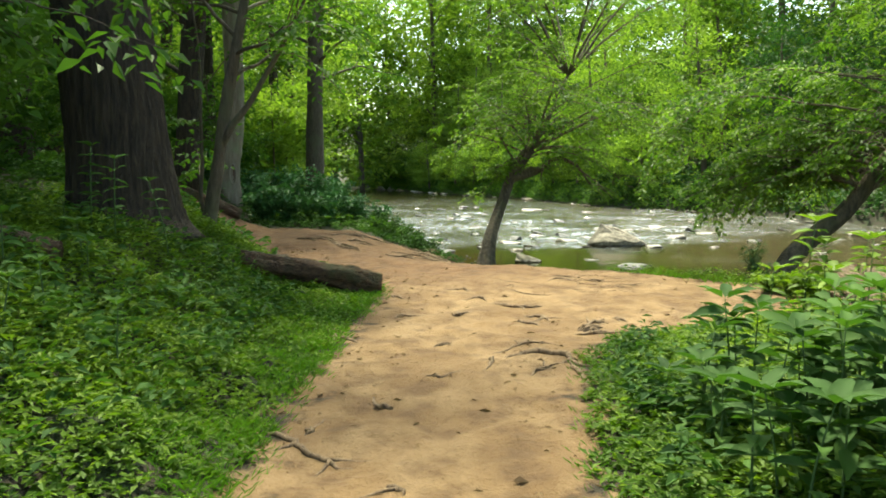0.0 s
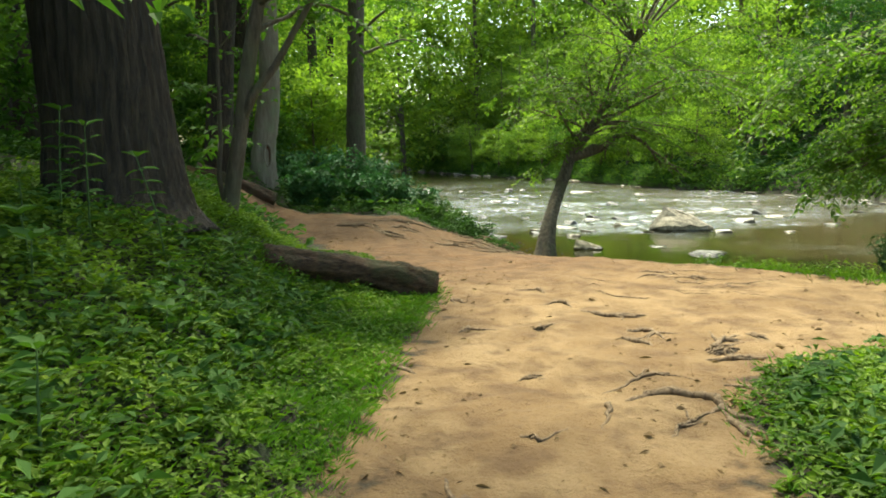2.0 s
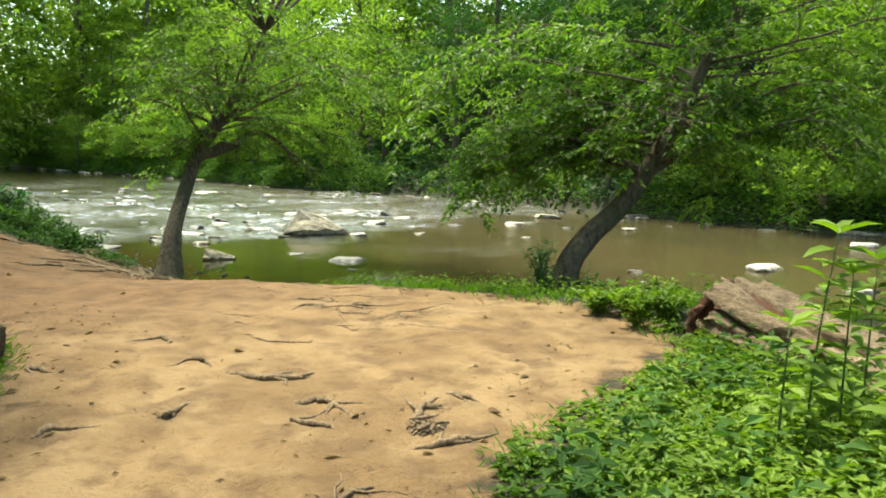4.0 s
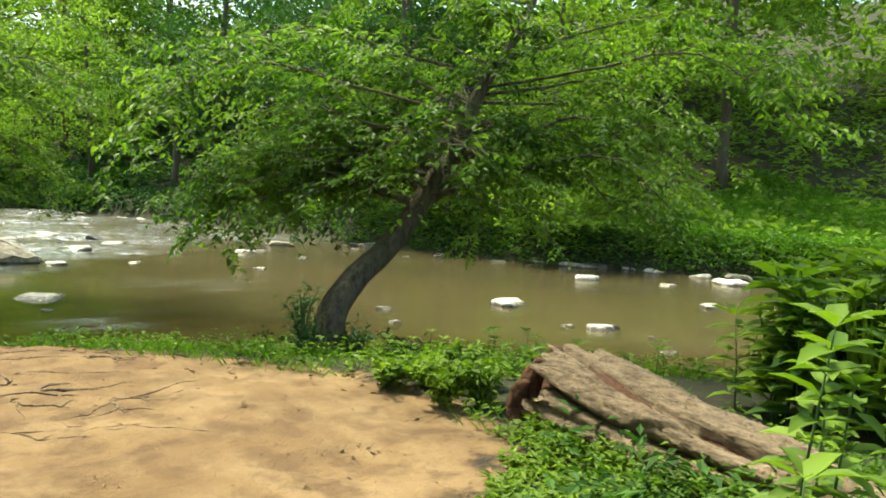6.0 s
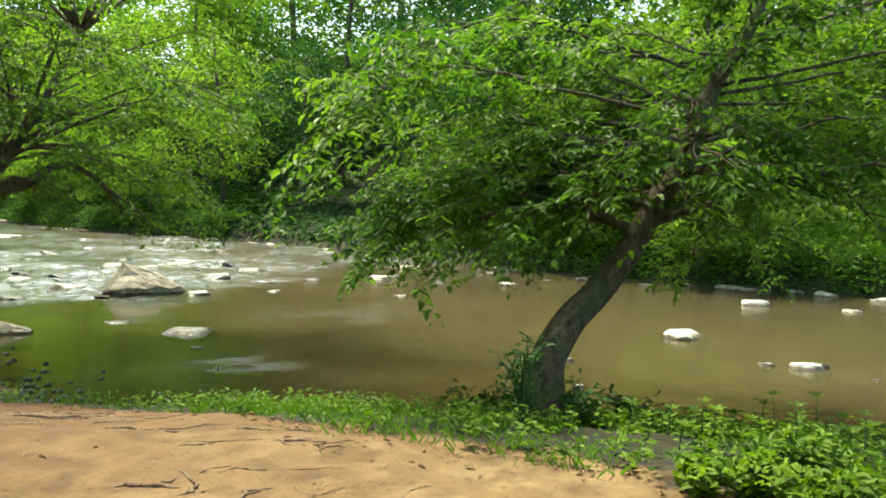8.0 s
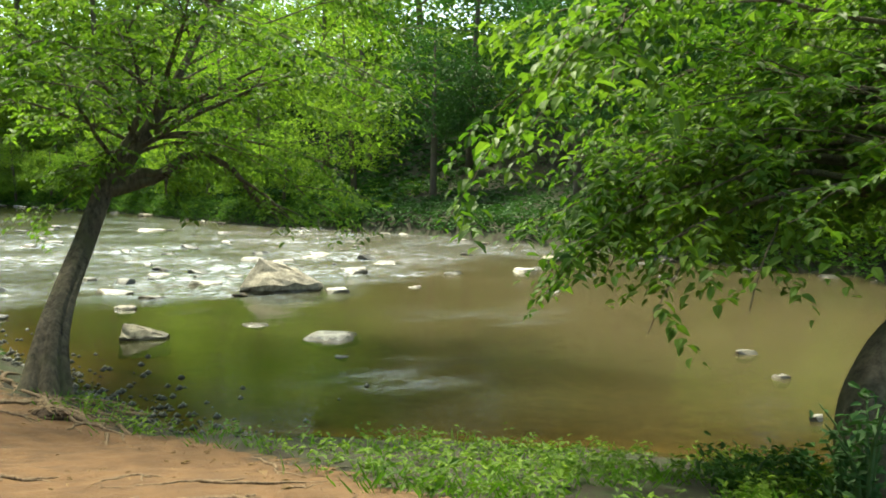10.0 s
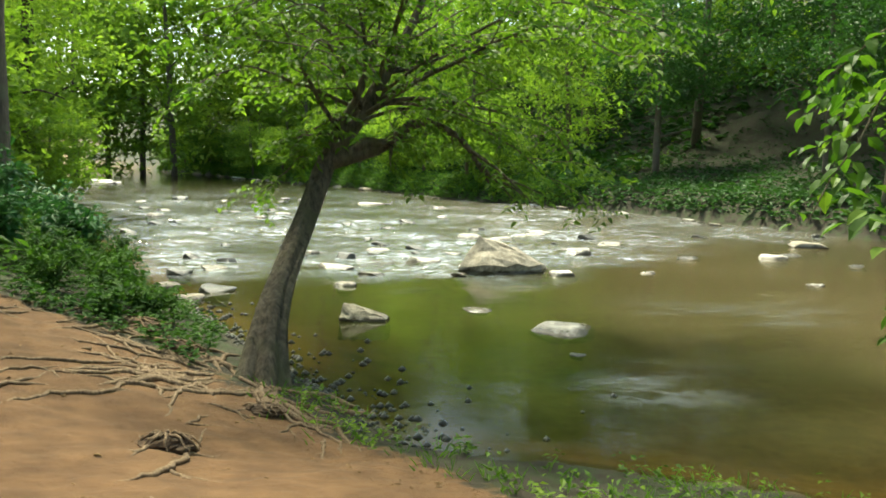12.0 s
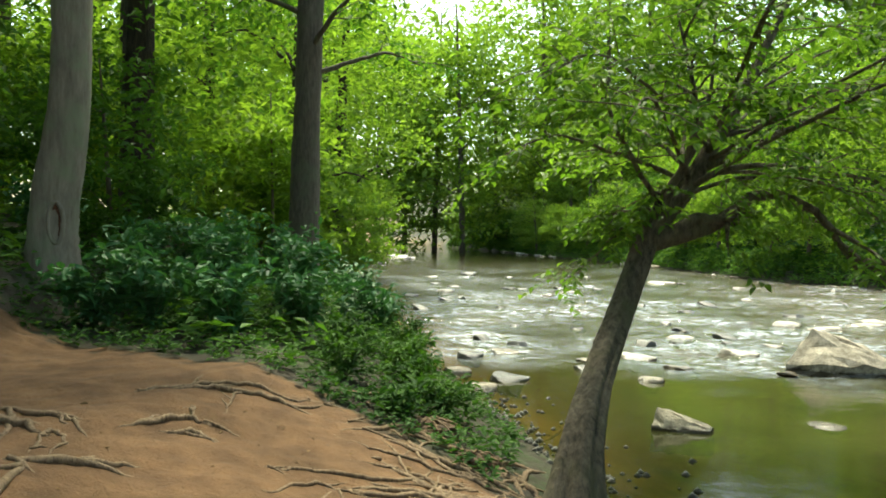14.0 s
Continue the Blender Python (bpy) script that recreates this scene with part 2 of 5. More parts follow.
def tube(path, radii, sides=10, lumps=0.0, seed=0, cap=True, flute=0.0, ridge=0.0):
    """Vertices and quads of a tapered, slightly uneven tube."""
    path = np.asarray(path, float)
    n = len(path)
    r = np.interp(np.linspace(0, 1, n), np.linspace(0, 1, len(radii)), radii)
    t = unit(np.gradient(path, axis=0))
    ref = np.where(np.abs(t[:, 2:3]) > 0.85, np.array([[1.0, 0, 0]]), np.array([[0, 0, 1.0]]))
    ref = ref[:1].repeat(n, 0)
    u = unit(np.cross(t, ref))
    v = np.cross(t, u)
    a = np.linspace(0, 2 * np.pi, sides, endpoint=False)
    g = np.random.default_rng(seed + 11)
    ph = g.uniform(0, 6.28, 6)
    s = np.linspace(0, 1, n)[:, None]
    wob = 1 + lumps * (np.sin(3 * a + ph[0] + 5 * s) * 0.5 + np.sin(5 * a + ph[1] - 9 * s) * 0.35 + np.sin(2 * a + ph[2] + 17 * s) * 0.4 + g.normal(0, 0.25, (n, sides)))
    wob = wob + flute * (0.25 + np.exp(-7 * s)) * np.abs(np.sin(2.5 * a + ph[3] + 1.5 * s)) * 0.8 - flute * 0.3
    wob = wob + ridge * (np.abs(np.sin(sides * 0.16 * a + 1.6 * np.sin(14 * s + ph[4]) + 0.9 * np.sin(37 * s + 3 * a))) - 0.6)
    ring = path[:, None] + (r[:, None] * wob)[..., None] * (np.cos(a)[None, :, None] * u[:, None] + np.sin(a)[None, :, None] * v[:, None])
    verts = ring.reshape(-1, 3)
    i = np.arange(n - 1)[:, None] * sides
    j = np.arange(sides)[None]
    k = (j + 1) % sides
    faces = np.stack([i + j, i + k, i + sides + k, i + sides + j], -1).reshape(-1, 4)
    if cap:
        c0, c1 = len(verts), len(verts) + 1
        verts = np.vstack([verts, path[:1], path[-1:]])
        j = np.arange(sides)
        k = (j + 1) % sides
        e = (n - 1) * sides
        faces = np.vstack([faces, np.stack([k, j, np.full(sides, c0), np.full(sides, c0)], -1)[:, :4], np.stack([e + j, e + k, np.full(sides, c1), np.full(sides, c1)], -1)])
    return verts, faces


def joined(pieces):
    vs, fs, n = [], [], 0
    for v, f in pieces:
        vs.append(v)
        fs.append(np.asarray(f) + n)
        n += len(v)
    return np.vstack(vs), np.vstack(fs)


def clean(name, vf, mat, smooth=True):
    """A mesh in which the caps' doubled corners become triangles."""
    me = bpy.data.meshes.new(name)
    v, f = vf
    me.from_pydata(v.tolist(), [], [x[:3] if x[2] == x[3] else x for x in f.tolist()])
    me.polygons.foreach_set("use_smooth", np.full(len(me.polygons), smooth))
    me.materials.append(mat)
    return me


def leaf_quads(c, along, up, length, width, fold=0.25):
    """Folded leaf blades: centre, direction, face normal, size."""
    along = unit(along)
    side = unit(np.cross(along, up))
    nrm = np.cross(side, along)
    L, W = np.broadcast_to(length, len(c))[:, None], np.broadcast_to(width, len(c))[:, None]
    a = c - along * L * 0.5
    b = c + side * W * 0.5 + nrm * W * fold - along * L * 0.06
    e = c + along * L * 0.5 - nrm * L * 0.12
    f = c - side * W * 0.5 + nrm * W * fold - along * L * 0.06
    v = np.stack([a, b, e, f], 1).reshape(-1, 3)
    i = np.arange(len(c))[:, None] * 4
    faces = np.concatenate([i + np.array([[0, 1, 2]]), i + np.array([[0, 2, 3]])], 1).reshape(-1, 3)
    return v, faces


def leaf_blades(c, along, up, length, width, fold=0.22):
    """Pointed oval leaves with a midrib: eight triangles each."""
    along = unit(along)
    side = unit(np.cross(along, up))
    nrm = np.cross(side, along)
    L, W = np.broadcast_to(length, len(c))[:, None], np.broadcast_to(width, len(c))[:, None]
    row = lambda t, w, lift, sag: c + along * L * (t - 0.5) + side * W * w * 0.5 + nrm * (W * lift * fold - L * sag)
    pts = [row(0, 0, 0, 0), row(0.3, 1, 1, 0), row(0.3, 0, 0, 0), row(0.3, -1, 1, 0), row(0.68, 0.78, 1, 0.05), row(0.68, 0, 0, 0.05), row(0.68, -0.78, 1, 0.05), row(1, 0, 0, 0.16)]
    v = np.stack(pts, 1).reshape(-1, 3)
    t = np.array([(0, 2, 1), (0, 3, 2), (1, 2, 5), (1, 5, 4), (2, 3, 6), (2, 6, 5), (4, 5, 7), (5, 6, 7)])
    return v, (np.arange(len(c))[:, None, None] * 8 + t[None]).reshape(-1, 3)


def sprays(branches, step, twig, leaf, g, flat=0.35, width=0.5, droop=0.25, fine=False):
    """Leaves along side twigs of the given branch lines, in loose flat layers."""
    cs, al, up = [], [], []
    for br in branches:
        seg = np.linalg.norm(np.diff(br, axis=0), axis=1).sum()
        n = max(3, int(seg / step))
        u = np.sort(g.uniform(0.12, 1.0, n))
        x = np.linspace(0, 1, len(br))
        base = np.stack([np.interp(u, x, br[:, i]) for i in range(3)], 1)
        tan = unit(np.stack([np.interp(u, x, np.gradient(br[:, i])) for i in range(3)], 1))
        side = unit(np.cross(tan, np.array([[0, 0, 1.0]]))) * np.where(g.random(n) < 0.5, -1, 1)[:, None]
        dr = unit(tan * g.uniform(0.2, 0.9, (n, 1)) + side * g.uniform(0.4, 1.1, (n, 1)) + g.normal(0, 0.18, (n, 3)) + np.array([0, 0, -droop]))
        tl = twig * g.uniform(0.5, 1.3, n) * (1.1 - 0.5 * u)
        m = np.maximum(3, (tl / (leaf * 0.42)).astype(int))
        idx = np.repeat(np.arange(n), m)
        w = np.concatenate([np.linspace(0.12, 1.05, q) for q in m])
        alt = np.concatenate([np.where(np.arange(q) % 2, 1, -1) for q in m])[:, None]
        D = dr[idx]
        sd = unit(np.cross(D, np.array([[0, 0, 1.0]])))
        p = base[idx] + D * (tl[idx] * w)[:, None] + sd * alt * leaf * 0.42 + np.array([0, 0, -1.0]) * (tl[idx] * w ** 2 * droop * 0.5)[:, None]
        cs.append(p + g.normal(0, leaf * 0.15, p.shape))
        al.append(unit(D * 0.6 + sd * alt + np.array([0, 0, -0.25]) + g.normal(0, 0.25, p.shape)))
        up.append(unit(np.array([[0, 0, 1.0]]) + g.normal(0, flat, p.shape)))
    c, a, n = np.vstack(cs), np.vstack(al), np.vstack(up)
    s = leaf * g.uniform(0.7, 1.25, len(c))
    return (leaf_blades if fine else leaf_quads)(c, a, n, s, s * width)


# ---------- the lie of the land ----------
NEAR_SHORE = np.array([(70, -70), (26, -6), (18, 4), (12, 10.2), (9.5, 13), (6.5, 16.1), (4.3, 17.6), (2.4, 18.6), (1.65, 20.7), (-0.6, 26.5), (-1.6, 29), (-6, 41), (-12, 60), (-20, 90), (-45, 150), (-90, 260)], float)
FAR_SHORE = np.array([(110, -70), (62, -20), (38, 8), (32, 17), (25, 27), (21.5, 42), (20, 51), (13.5, 64), (8, 85), (0, 105), (-20, 160), (-55, 260)], float)
DIRT = np.array([(-1.0, -8), (-1.0, 3.8), (-1.0, 6.3), (-0.85, 8.6), (-0.8, 10.6), (-1.3, 12), (-2.2, 13.6), (-3.3, 15.4), (-5, 17.6), (-8, 19.6), (-14, 21.5), (-15, 24), (-8, 22.6), (-4, 21.7), (-1.6, 21.2), (0.2, 20.2), (0.9, 19.6), (1.8, 18.4), (2.5, 17.2), (2.9, 15.6), (3.1, 14.4), (3.2, 13.2), (3.7, 12.2), (4.2, 10.9), (4.5, 9.6), (3.9, 8.7), (2.6, 7.9), (1.6, 7.2), (1.15, 6.4), (0.8, 3.8), (0.9, -8)], float)


def side_of(poly, x, y):
    """Signed distance from a line of points: plus to its left going along it."""
    best, sign = np.full(x.shape, 1e9), np.ones(x.shape)
    for (ax, ay), (bx, by) in zip(poly[:-1], poly[1:]):
        dx, dy = bx - ax, by - ay
        u = np.clip(((x - ax) * dx + (y - ay) * dy) / (dx * dx + dy * dy), 0, 1)
        ex, ey = x - ax - u * dx, y - ay - u * dy
        q = np.hypot(ex, ey)
        near = q < best
        best = np.where(near, q, best)
        sign = np.where(near, np.sign(dx * ey - dy * ex), sign)
    return best * sign


def in_dirt(x, y):
    """Signed distance from the trodden ground's edge: plus inside."""
    best, inside = np.full(x.shape, 1e9), np.zeros(x.shape, bool)
    for (ax, ay), (bx, by) in zip(DIRT, np.roll(DIRT, -1, 0)):
        dx, dy = bx - ax, by - ay
        u = np.clip(((x - ax) * dx + (y - ay) * dy) / (dx * dx + dy * dy), 0, 1)
        best = np.minimum(best, np.hypot(x - ax - u * dx, y - ay - u * dy))
        if ay != by:
            inside ^= ((ay > y) != (by > y)) & (x < dx * (y - ay) / dy + ax)
    return np.where(inside, best, -best)


def waves(x, y, f, ph):
    return np.sin(x * f + 1.7 * np.sin(y * f * 0.6 + ph)) * np.sin(y * f * 0.9 + 1.3 * np.sin(x * f * 0.7 + 2 * ph))


def height(x, y):
    x, y = np.asarray(x, float), np.asarray(y, float)
    sn, sf = side_of(NEAR_SHORE, x, y), -side_of(FAR_SHORE, x, y)
    w = np.interp(y, [5, 9, 12, 15, 18, 21, 28], [4.8, 5.3, 5.5, 5.3, 5.0, 3.6, 2.2])
    t = np.clip(sn / w, 0, 1)
    z = WATER + 1.2 * (1 - (1 - t) ** np.interp(y, [11, 15.5], [1.5, 1.0]))
    x0 = np.interp(y, [0, 10, 14, 19, 24, 31, 60], [-0.9, -1.15, -2.8, -4.4, -4.9, -7, -14])
    hill = np.clip(x0 - x, 0, None)
    z = z + 2.2 * (1 - np.exp(-0.25 * hill * np.clip(hill / 1.8, 0, 1)))
    far = WATER + 1.5 * (1 - np.exp(-np.clip(sf, 0, None) / 0.8)) + 0.2 * np.clip(sf - 3, 0, 9) + 0.5 * np.clip(sf - 12, 0, 42)
    z = np.where(sf > 0, far, z)
    wet = np.minimum(-sn, -sf)
    z = np.where((sn < 0) & (sf < 0), WATER - np.clip(0.28 * wet, 0, 0.7), z)
    lump = 0.02 * waves(x, y, 2.3, 0.4) + 0.016 * waves(x, y, 5.1, 1.9) + 0.009 * waves(x, y, 13.0, 4.0) + 0.005 * waves(x, y, 27.0, 1.0)
    return z + lump * (1 + 2 * (hill > 0.3))


def steps_out(a, b, fine, reach, growth=1.16):
    mid = np.arange(a, b, fine)
    out, s, q = [], fine, b
    while q < reach[1]:
        q, s = q + s, s * growth
        out.append(q)
    low, s, q = [], fine, a
    while q > reach[0]:
        q, s = q - s, s * growth
        low.append(q)
    return np.concatenate([low[::-1], mid, out])


def sheet(name, xs, ys, fz, mat):
    X, Y = np.meshgrid(xs, ys)
    v = np.stack([X.ravel(), Y.ravel(), fz(X, Y).ravel()], 1)
    i = np.arange(len(ys) - 1)[:, None] * len(xs) + np.arange(len(xs) - 1)[None]
    f = np.stack([i, i + 1, i + 1 + len(xs), i + len(xs)], -1).reshape(-1, 4)
    return mesh_of(name, v, f, mat), X.ravel(), Y.ravel()


def graded(near, mid, reach):
    """Grid lines: close together near the path, wider along the creek, then out to the horizon."""
    (a, b, fine), (c, e, wide) = near, mid
    core = np.concatenate([np.arange(c, a, wide), np.arange(a, b, fine), np.arange(b, e, wide)])
    beyond = [q for q in steps_out(c, e, wide, reach, 1.3) if q < c or q > e]
    return np.unique(np.round(np.concatenate([beyond, core]), 4))


GRID_X = graded((-5, 6.5, 0.07), (-26, 46, 0.32), (-900, 900))
GRID_Y = graded((1.5, 22, 0.07), (-10, 110, 0.36), (-300, 900))
me, X, Y = sheet("ground", GRID_X, GRID_Y, height, SOIL)
dirt = me.attributes.new("dirt", "FLOAT", "POINT")
dirt.data.foreach_set("value", np.clip(0.5 + in_dirt(X, Y) / 0.9, 0, 1).astype(np.float32))
# where the shade is painted: further along the path and to its left
clay_shade = me.attributes.new("clay_shade", "FLOAT", "POINT")
clay_shade.data.foreach_set("value", np.clip((Y - 9 - 0.8 * X + 0.8 * waves(X, Y, 1.1, 0.6)) / 4, 0, 1).astype(np.float32))
bed = me.attributes.new("bed", "FLOAT", "POINT")
bed.data.foreach_set("value", np.clip(np.minimum(-side_of(NEAR_SHORE, X, Y) / 0.6 + 0.2, side_of(FAR_SHORE, X, Y) / 2 - 1), 0, 1).astype(np.float32))
tagged(new("ground", me), "trodden tan dirt path and dark soil sloping to the creek", "ground", kind="structure")


def rapid(x, y):
    """How broken the water is: still in the near pool, rough on the riffle."""
    lip = 28.6 + 0.5 * np.sin(x * 0.9) + np.clip(x - 8, 0, 9) * 0.9
    q = np.clip((y - lip + 1.2 + 1.1 * waves(x, y, 1.3, 0.9)) / 3.2, 0, 1) * np.clip((95 - y) / 45, 0, 1)
    # small patches of ripples that also get the painted glints
    small = np.exp(-(((x - 5.9) / 1.1) ** 2 + ((y - 20.0) / 0.9) ** 2)) * 0.4 + np.exp(-(((x - 9.5) / 3) ** 2 + ((y - 24) / 2.5) ** 2)) * 0.18
    small = small * np.clip(0.55 + 1.1 * waves(x * 0.7, y * 2.6, 1.7, 0.5), 0, 1)
    calm = 0.55 + 0.6 * (waves(x, y, 0.55, 1.4) * 0.6 + waves(x, y * 1.6, 1.3, 0.2) * 0.4)
    return np.clip(q * np.clip(calm, 0.3, 1) + small, 0, 1)


def surface(x, y):
    q = rapid(x, y)
    wv = np.random.default_rng(12)
    a = np.zeros(np.shape(x))
    for i in range(22):
        f, t, ph = wv.uniform(1.0, 9.0), wv.normal(1.2, 0.7), wv.uniform(0, 6.28)
        a = a + np.sin(f * (x * math.cos(t) + y * math.sin(t)) + ph + 0.8 * np.sin(0.37 * f * (x - y) + ph)) * 0.035 / f ** 0.6
    b = waves(x, y, 1.1, 0.8) * 0.004 + waves(x, y, 4.0, 2.0) * 0.003
    return WATER + a * q + b


me, X, Y = sheet("water", np.unique(np.concatenate([np.arange(-60, -12, 1.0), np.arange(-12, 24, 0.25), np.arange(24, 110, 1.0)])), np.unique(np.concatenate([np.arange(-70, 10, 2.0), np.arange(10, 60, 0.25), np.arange(60, 110, 0.5), np.arange(110, 260, 3.0)])), surface, CREEK)
riffle = me.attributes.new("riffle", "FLOAT", "POINT")
riffle.data.foreach_set("value", rapid(X, Y).astype(np.float32))
# the milky tone with its painted reflection grows towards the open stream
silt_sheen = me.attributes.new("silt_sheen", "FLOAT", "POINT")
silt_sheen.data.foreach_set("value", np.clip((X - 5.5 + 1.2 * waves(X, Y, 0.5, 0.3)) / 6, 0, 1).astype(np.float32))
shoal = me.attributes.new("shoal", "FLOAT", "POINT")
shoal.data.foreach_set("value", np.clip(1 + side_of(NEAR_SHORE, X, Y) / (2.0 + 2.2 * np.clip((X - 3.5) / 3, 0, 1) + 0.5 * waves(X, Y, 0.9, 1.1)), 0, 1).astype(np.float32))
tagged(new("water", me), "murky green-brown creek water with a broken riffle", "water", kind="structure")


# ---------- trees ----------
def at_ground(x, y, sink=0.06):
    return (x, y, float(height(np.array([x]), np.array([y]))[0]) - sink)


def thinned(v, f, trunk, side, g):
    """Takes most leaves away on one side of the trunk, where the tree has shed its twigs."""
    ax, ay, half, top = side
    c = v.reshape(-1, 8, 3).mean(1)
    x, y = np.interp(c[:, 2], trunk[:, 2], trunk[:, 0]), np.interp(c[:, 2], trunk[:, 2], trunk[:, 1])
    ahead, across = (c[:, 0] - x) * ax + (c[:, 1] - y) * ay, (c[:, 0] - x) * ay - (c[:, 1] - y) * ax
    shed = (ahead > -0.15) & (np.abs(across) < half) & (c[:, 2] < top) & (g.random(len(c)) < 0.8)
    keep = np.flatnonzero(~shed)
    faces = f.reshape(-1, 8, 3)[:len(keep)]
    return v.reshape(-1, 8, 3)[keep].reshape(-1, 3), faces.reshape(-1, 3)


def tree(name, place, trunk, radii, limbs, bark, leaf_mat_, leaf, label, category="tree", step=0.16, twig=0.5, seed=0, sides=14, flare=0.0, subs=5, spread=0.9, droop=0.25, group="", fine=False, flute=0.0, ridge=0.0, bare=0, open_side=None):
    """A tree with trunk, limbs that fork into branches, and a crown of leaf sprays. Limbs: (start on trunk 0..1, points from there, radius)."""
    g = np.random.default_rng(seed)
    root = empty(name, place, label, category, group)
    tp = bend(trunk, 56)
    rr = np.interp(np.linspace(0, 1, 56), np.linspace(0, 1, len(radii)), radii)
    rr = rr * (1 + flare * np.exp(-np.linspace(0, 1, 56) * 22))
    part("trunk", clean("trunk", tube(tp, rr, sides, 0.1 if not ridge else 0.03, seed, True, flute, ridge), bark), root)
    lines = []
    for at, pts, r in limbs:
        s = tp[int(at * 55)]
        lp = bend(np.vstack([s, s + np.asarray(pts, float)]), 16)
        lp += np.vstack([np.zeros(3), np.cumsum(g.normal(0, 0.014, (15, 3)), 0)])
        part("limb", clean("limb", tube(lp, [r, r * 0.6, r * 0.18], 8, 0.08, seed + len(lines)), bark), root)
        lines.append((lp, r))
    thin, woody = [], []
    for i, (lp, r) in enumerate(lines):
        first = 0.7 if i < bare else 0.25
        seg = np.linalg.norm(np.diff(lp, axis=0), axis=1).sum()
        thin.append(lp[int(first * 15) + 1:])
        for _ in range(subs):
            u = g.uniform(first, 1.0)
            k = int(u * 15)
            tan = unit(lp[min(k + 1, 15)] - lp[max(k - 1, 0)])
            dr = unit(tan * g.uniform(0.3, 0.9) + unit(np.cross(tan, [0, 0, 1.0])) * g.choice([-1, 1]) * g.uniform(0.5, 1.1) + np.array([0, 0, g.normal(0.08, 0.25)]))
            ln = seg * g.uniform(0.25, 0.6) * spread
            b = lp[k] + dr * (np.linspace(0, 1, 8)[:, None] * ln) + np.array([0, 0, -1]) * (np.linspace(0, 1, 8) ** 2 * ln * droop * 0.6)[:, None]
            b += np.vstack([np.zeros(3), np.cumsum(g.normal(0, 0.012, (7, 3)), 0)])
            thin.append(b)
            woody.append(tube(b, [max(0.008, r * 0.28), 0.004], 4, 0, 0, False))
    if woody:
        tagged(part("twig_work", clean("twig_work", joined(woody), bark), root), kind="stuff")
    v, f = sprays(thin, step, twig, leaf, g, droop=droop, fine=fine)
    if open_side:
        v, f = thinned(v, f, tp, open_side, g)
    part("crown", mesh_of("crown", v, f, leaf_mat_, False), root)
    return root


def fan(g, n, length, rise, az=(0, 360), droop=0.3):
    """Limb lines that spread round a trunk."""
    out = []
    for i in range(n):
        a = radians(az[0] + (az[1] - az[0]) * (i + g.uniform(0.1, 0.9)) / n)
        L = length * g.uniform(0.7, 1.2)
        up = rise * g.uniform(0.4, 1.3)
        h = np.array([math.sin(a), math.cos(a), 0])
        out.append([h * L * 0.35 + [0, 0, up * 0.6], h * L * 0.7 + [0, 0, up], h * L + [0, 0, up - droop * L * 0.3]])
    return out


g = np.random.default_rng(3)
# the tree that leans out over the creek beside the dirt clearing
limbs = [(0.42 + 0.53 * i / 38, p, 0.036 - 0.0005 * i) for i, p in enumerate(fan(g, 38, 3.4, 0.6, (0, 1800), 0.7))]
limbs = [(u, np.asarray(p) * (0.32 if p[2][0] < 0.6 and p[2][1] < -0.6 or p[2][0] < -2.2 and p[2][1] < 1 else 1.0), r) for u, p, r in limbs]
for i in range(12):
    a, L = radians(-58 + 7.5 * i + g.uniform(-4, 4)), g.uniform(2.0, 2.9) + 0.08 * i
    h = np.array([math.sin(a), math.cos(a), 0])
    limbs.append((0.42 + 0.03 * i, [h * L * 0.35 + [0, 0, 0.25], h * L * 0.7 + [0, 0, 0.2], h * L + [0, 0, g.uniform(-0.5, 0.2)]], 0.035))
limbs += [(0.45, [(-0.3, 0.5, 0.15), (-0.7, 1.3, 0.2), (-1.0, 2.1, 0.0)], 0.04), (0.5, [(-0.3, 0.6, 0.25), (-0.8, 1.7, 0.3), (-1.3, 2.6, 0.0)], 0.045)]
# upper limbs out of view, added so that the crown shades the clearing
limbs += [(0.97, p, 0.04) for p in fan(g, 12, 4.5, 2.8, (0, 720), 0.3)]
tree("creek_tree", at_ground(5.6, 12.7, 0.15), [(0.06, -0.1, -0.4), (0.0, 0.2, 0.5), (0.42, 0.4, 0.95), (0.88, 0.4, 1.32), (1.25, 0.35, 1.75), (1.52, 0.27, 2.22), (1.75, 0.15, 2.6), (1.86, 0.1, 3.0), (2.1, 0.05, 3.5), (2.6, 0.0, 4.2), (3.4, 0.0, 5.8)], [0.175, 0.165, 0.155, 0.14, 0.13, 0.12, 0.11, 0.1, 0.08, 0.06, 0.03], limbs, BARK_HORN, LEAF_NEAR, 0.105, "leaning dark-barked hornbeam with layered green leaves on the bank", seed=5, step=0.13, twig=0.55, flare=0.3, subs=8, fine=True, sides=48, flute=0.2, ridge=0.06, open_side=(-0.68, -0.73, 0.3, 3.4))

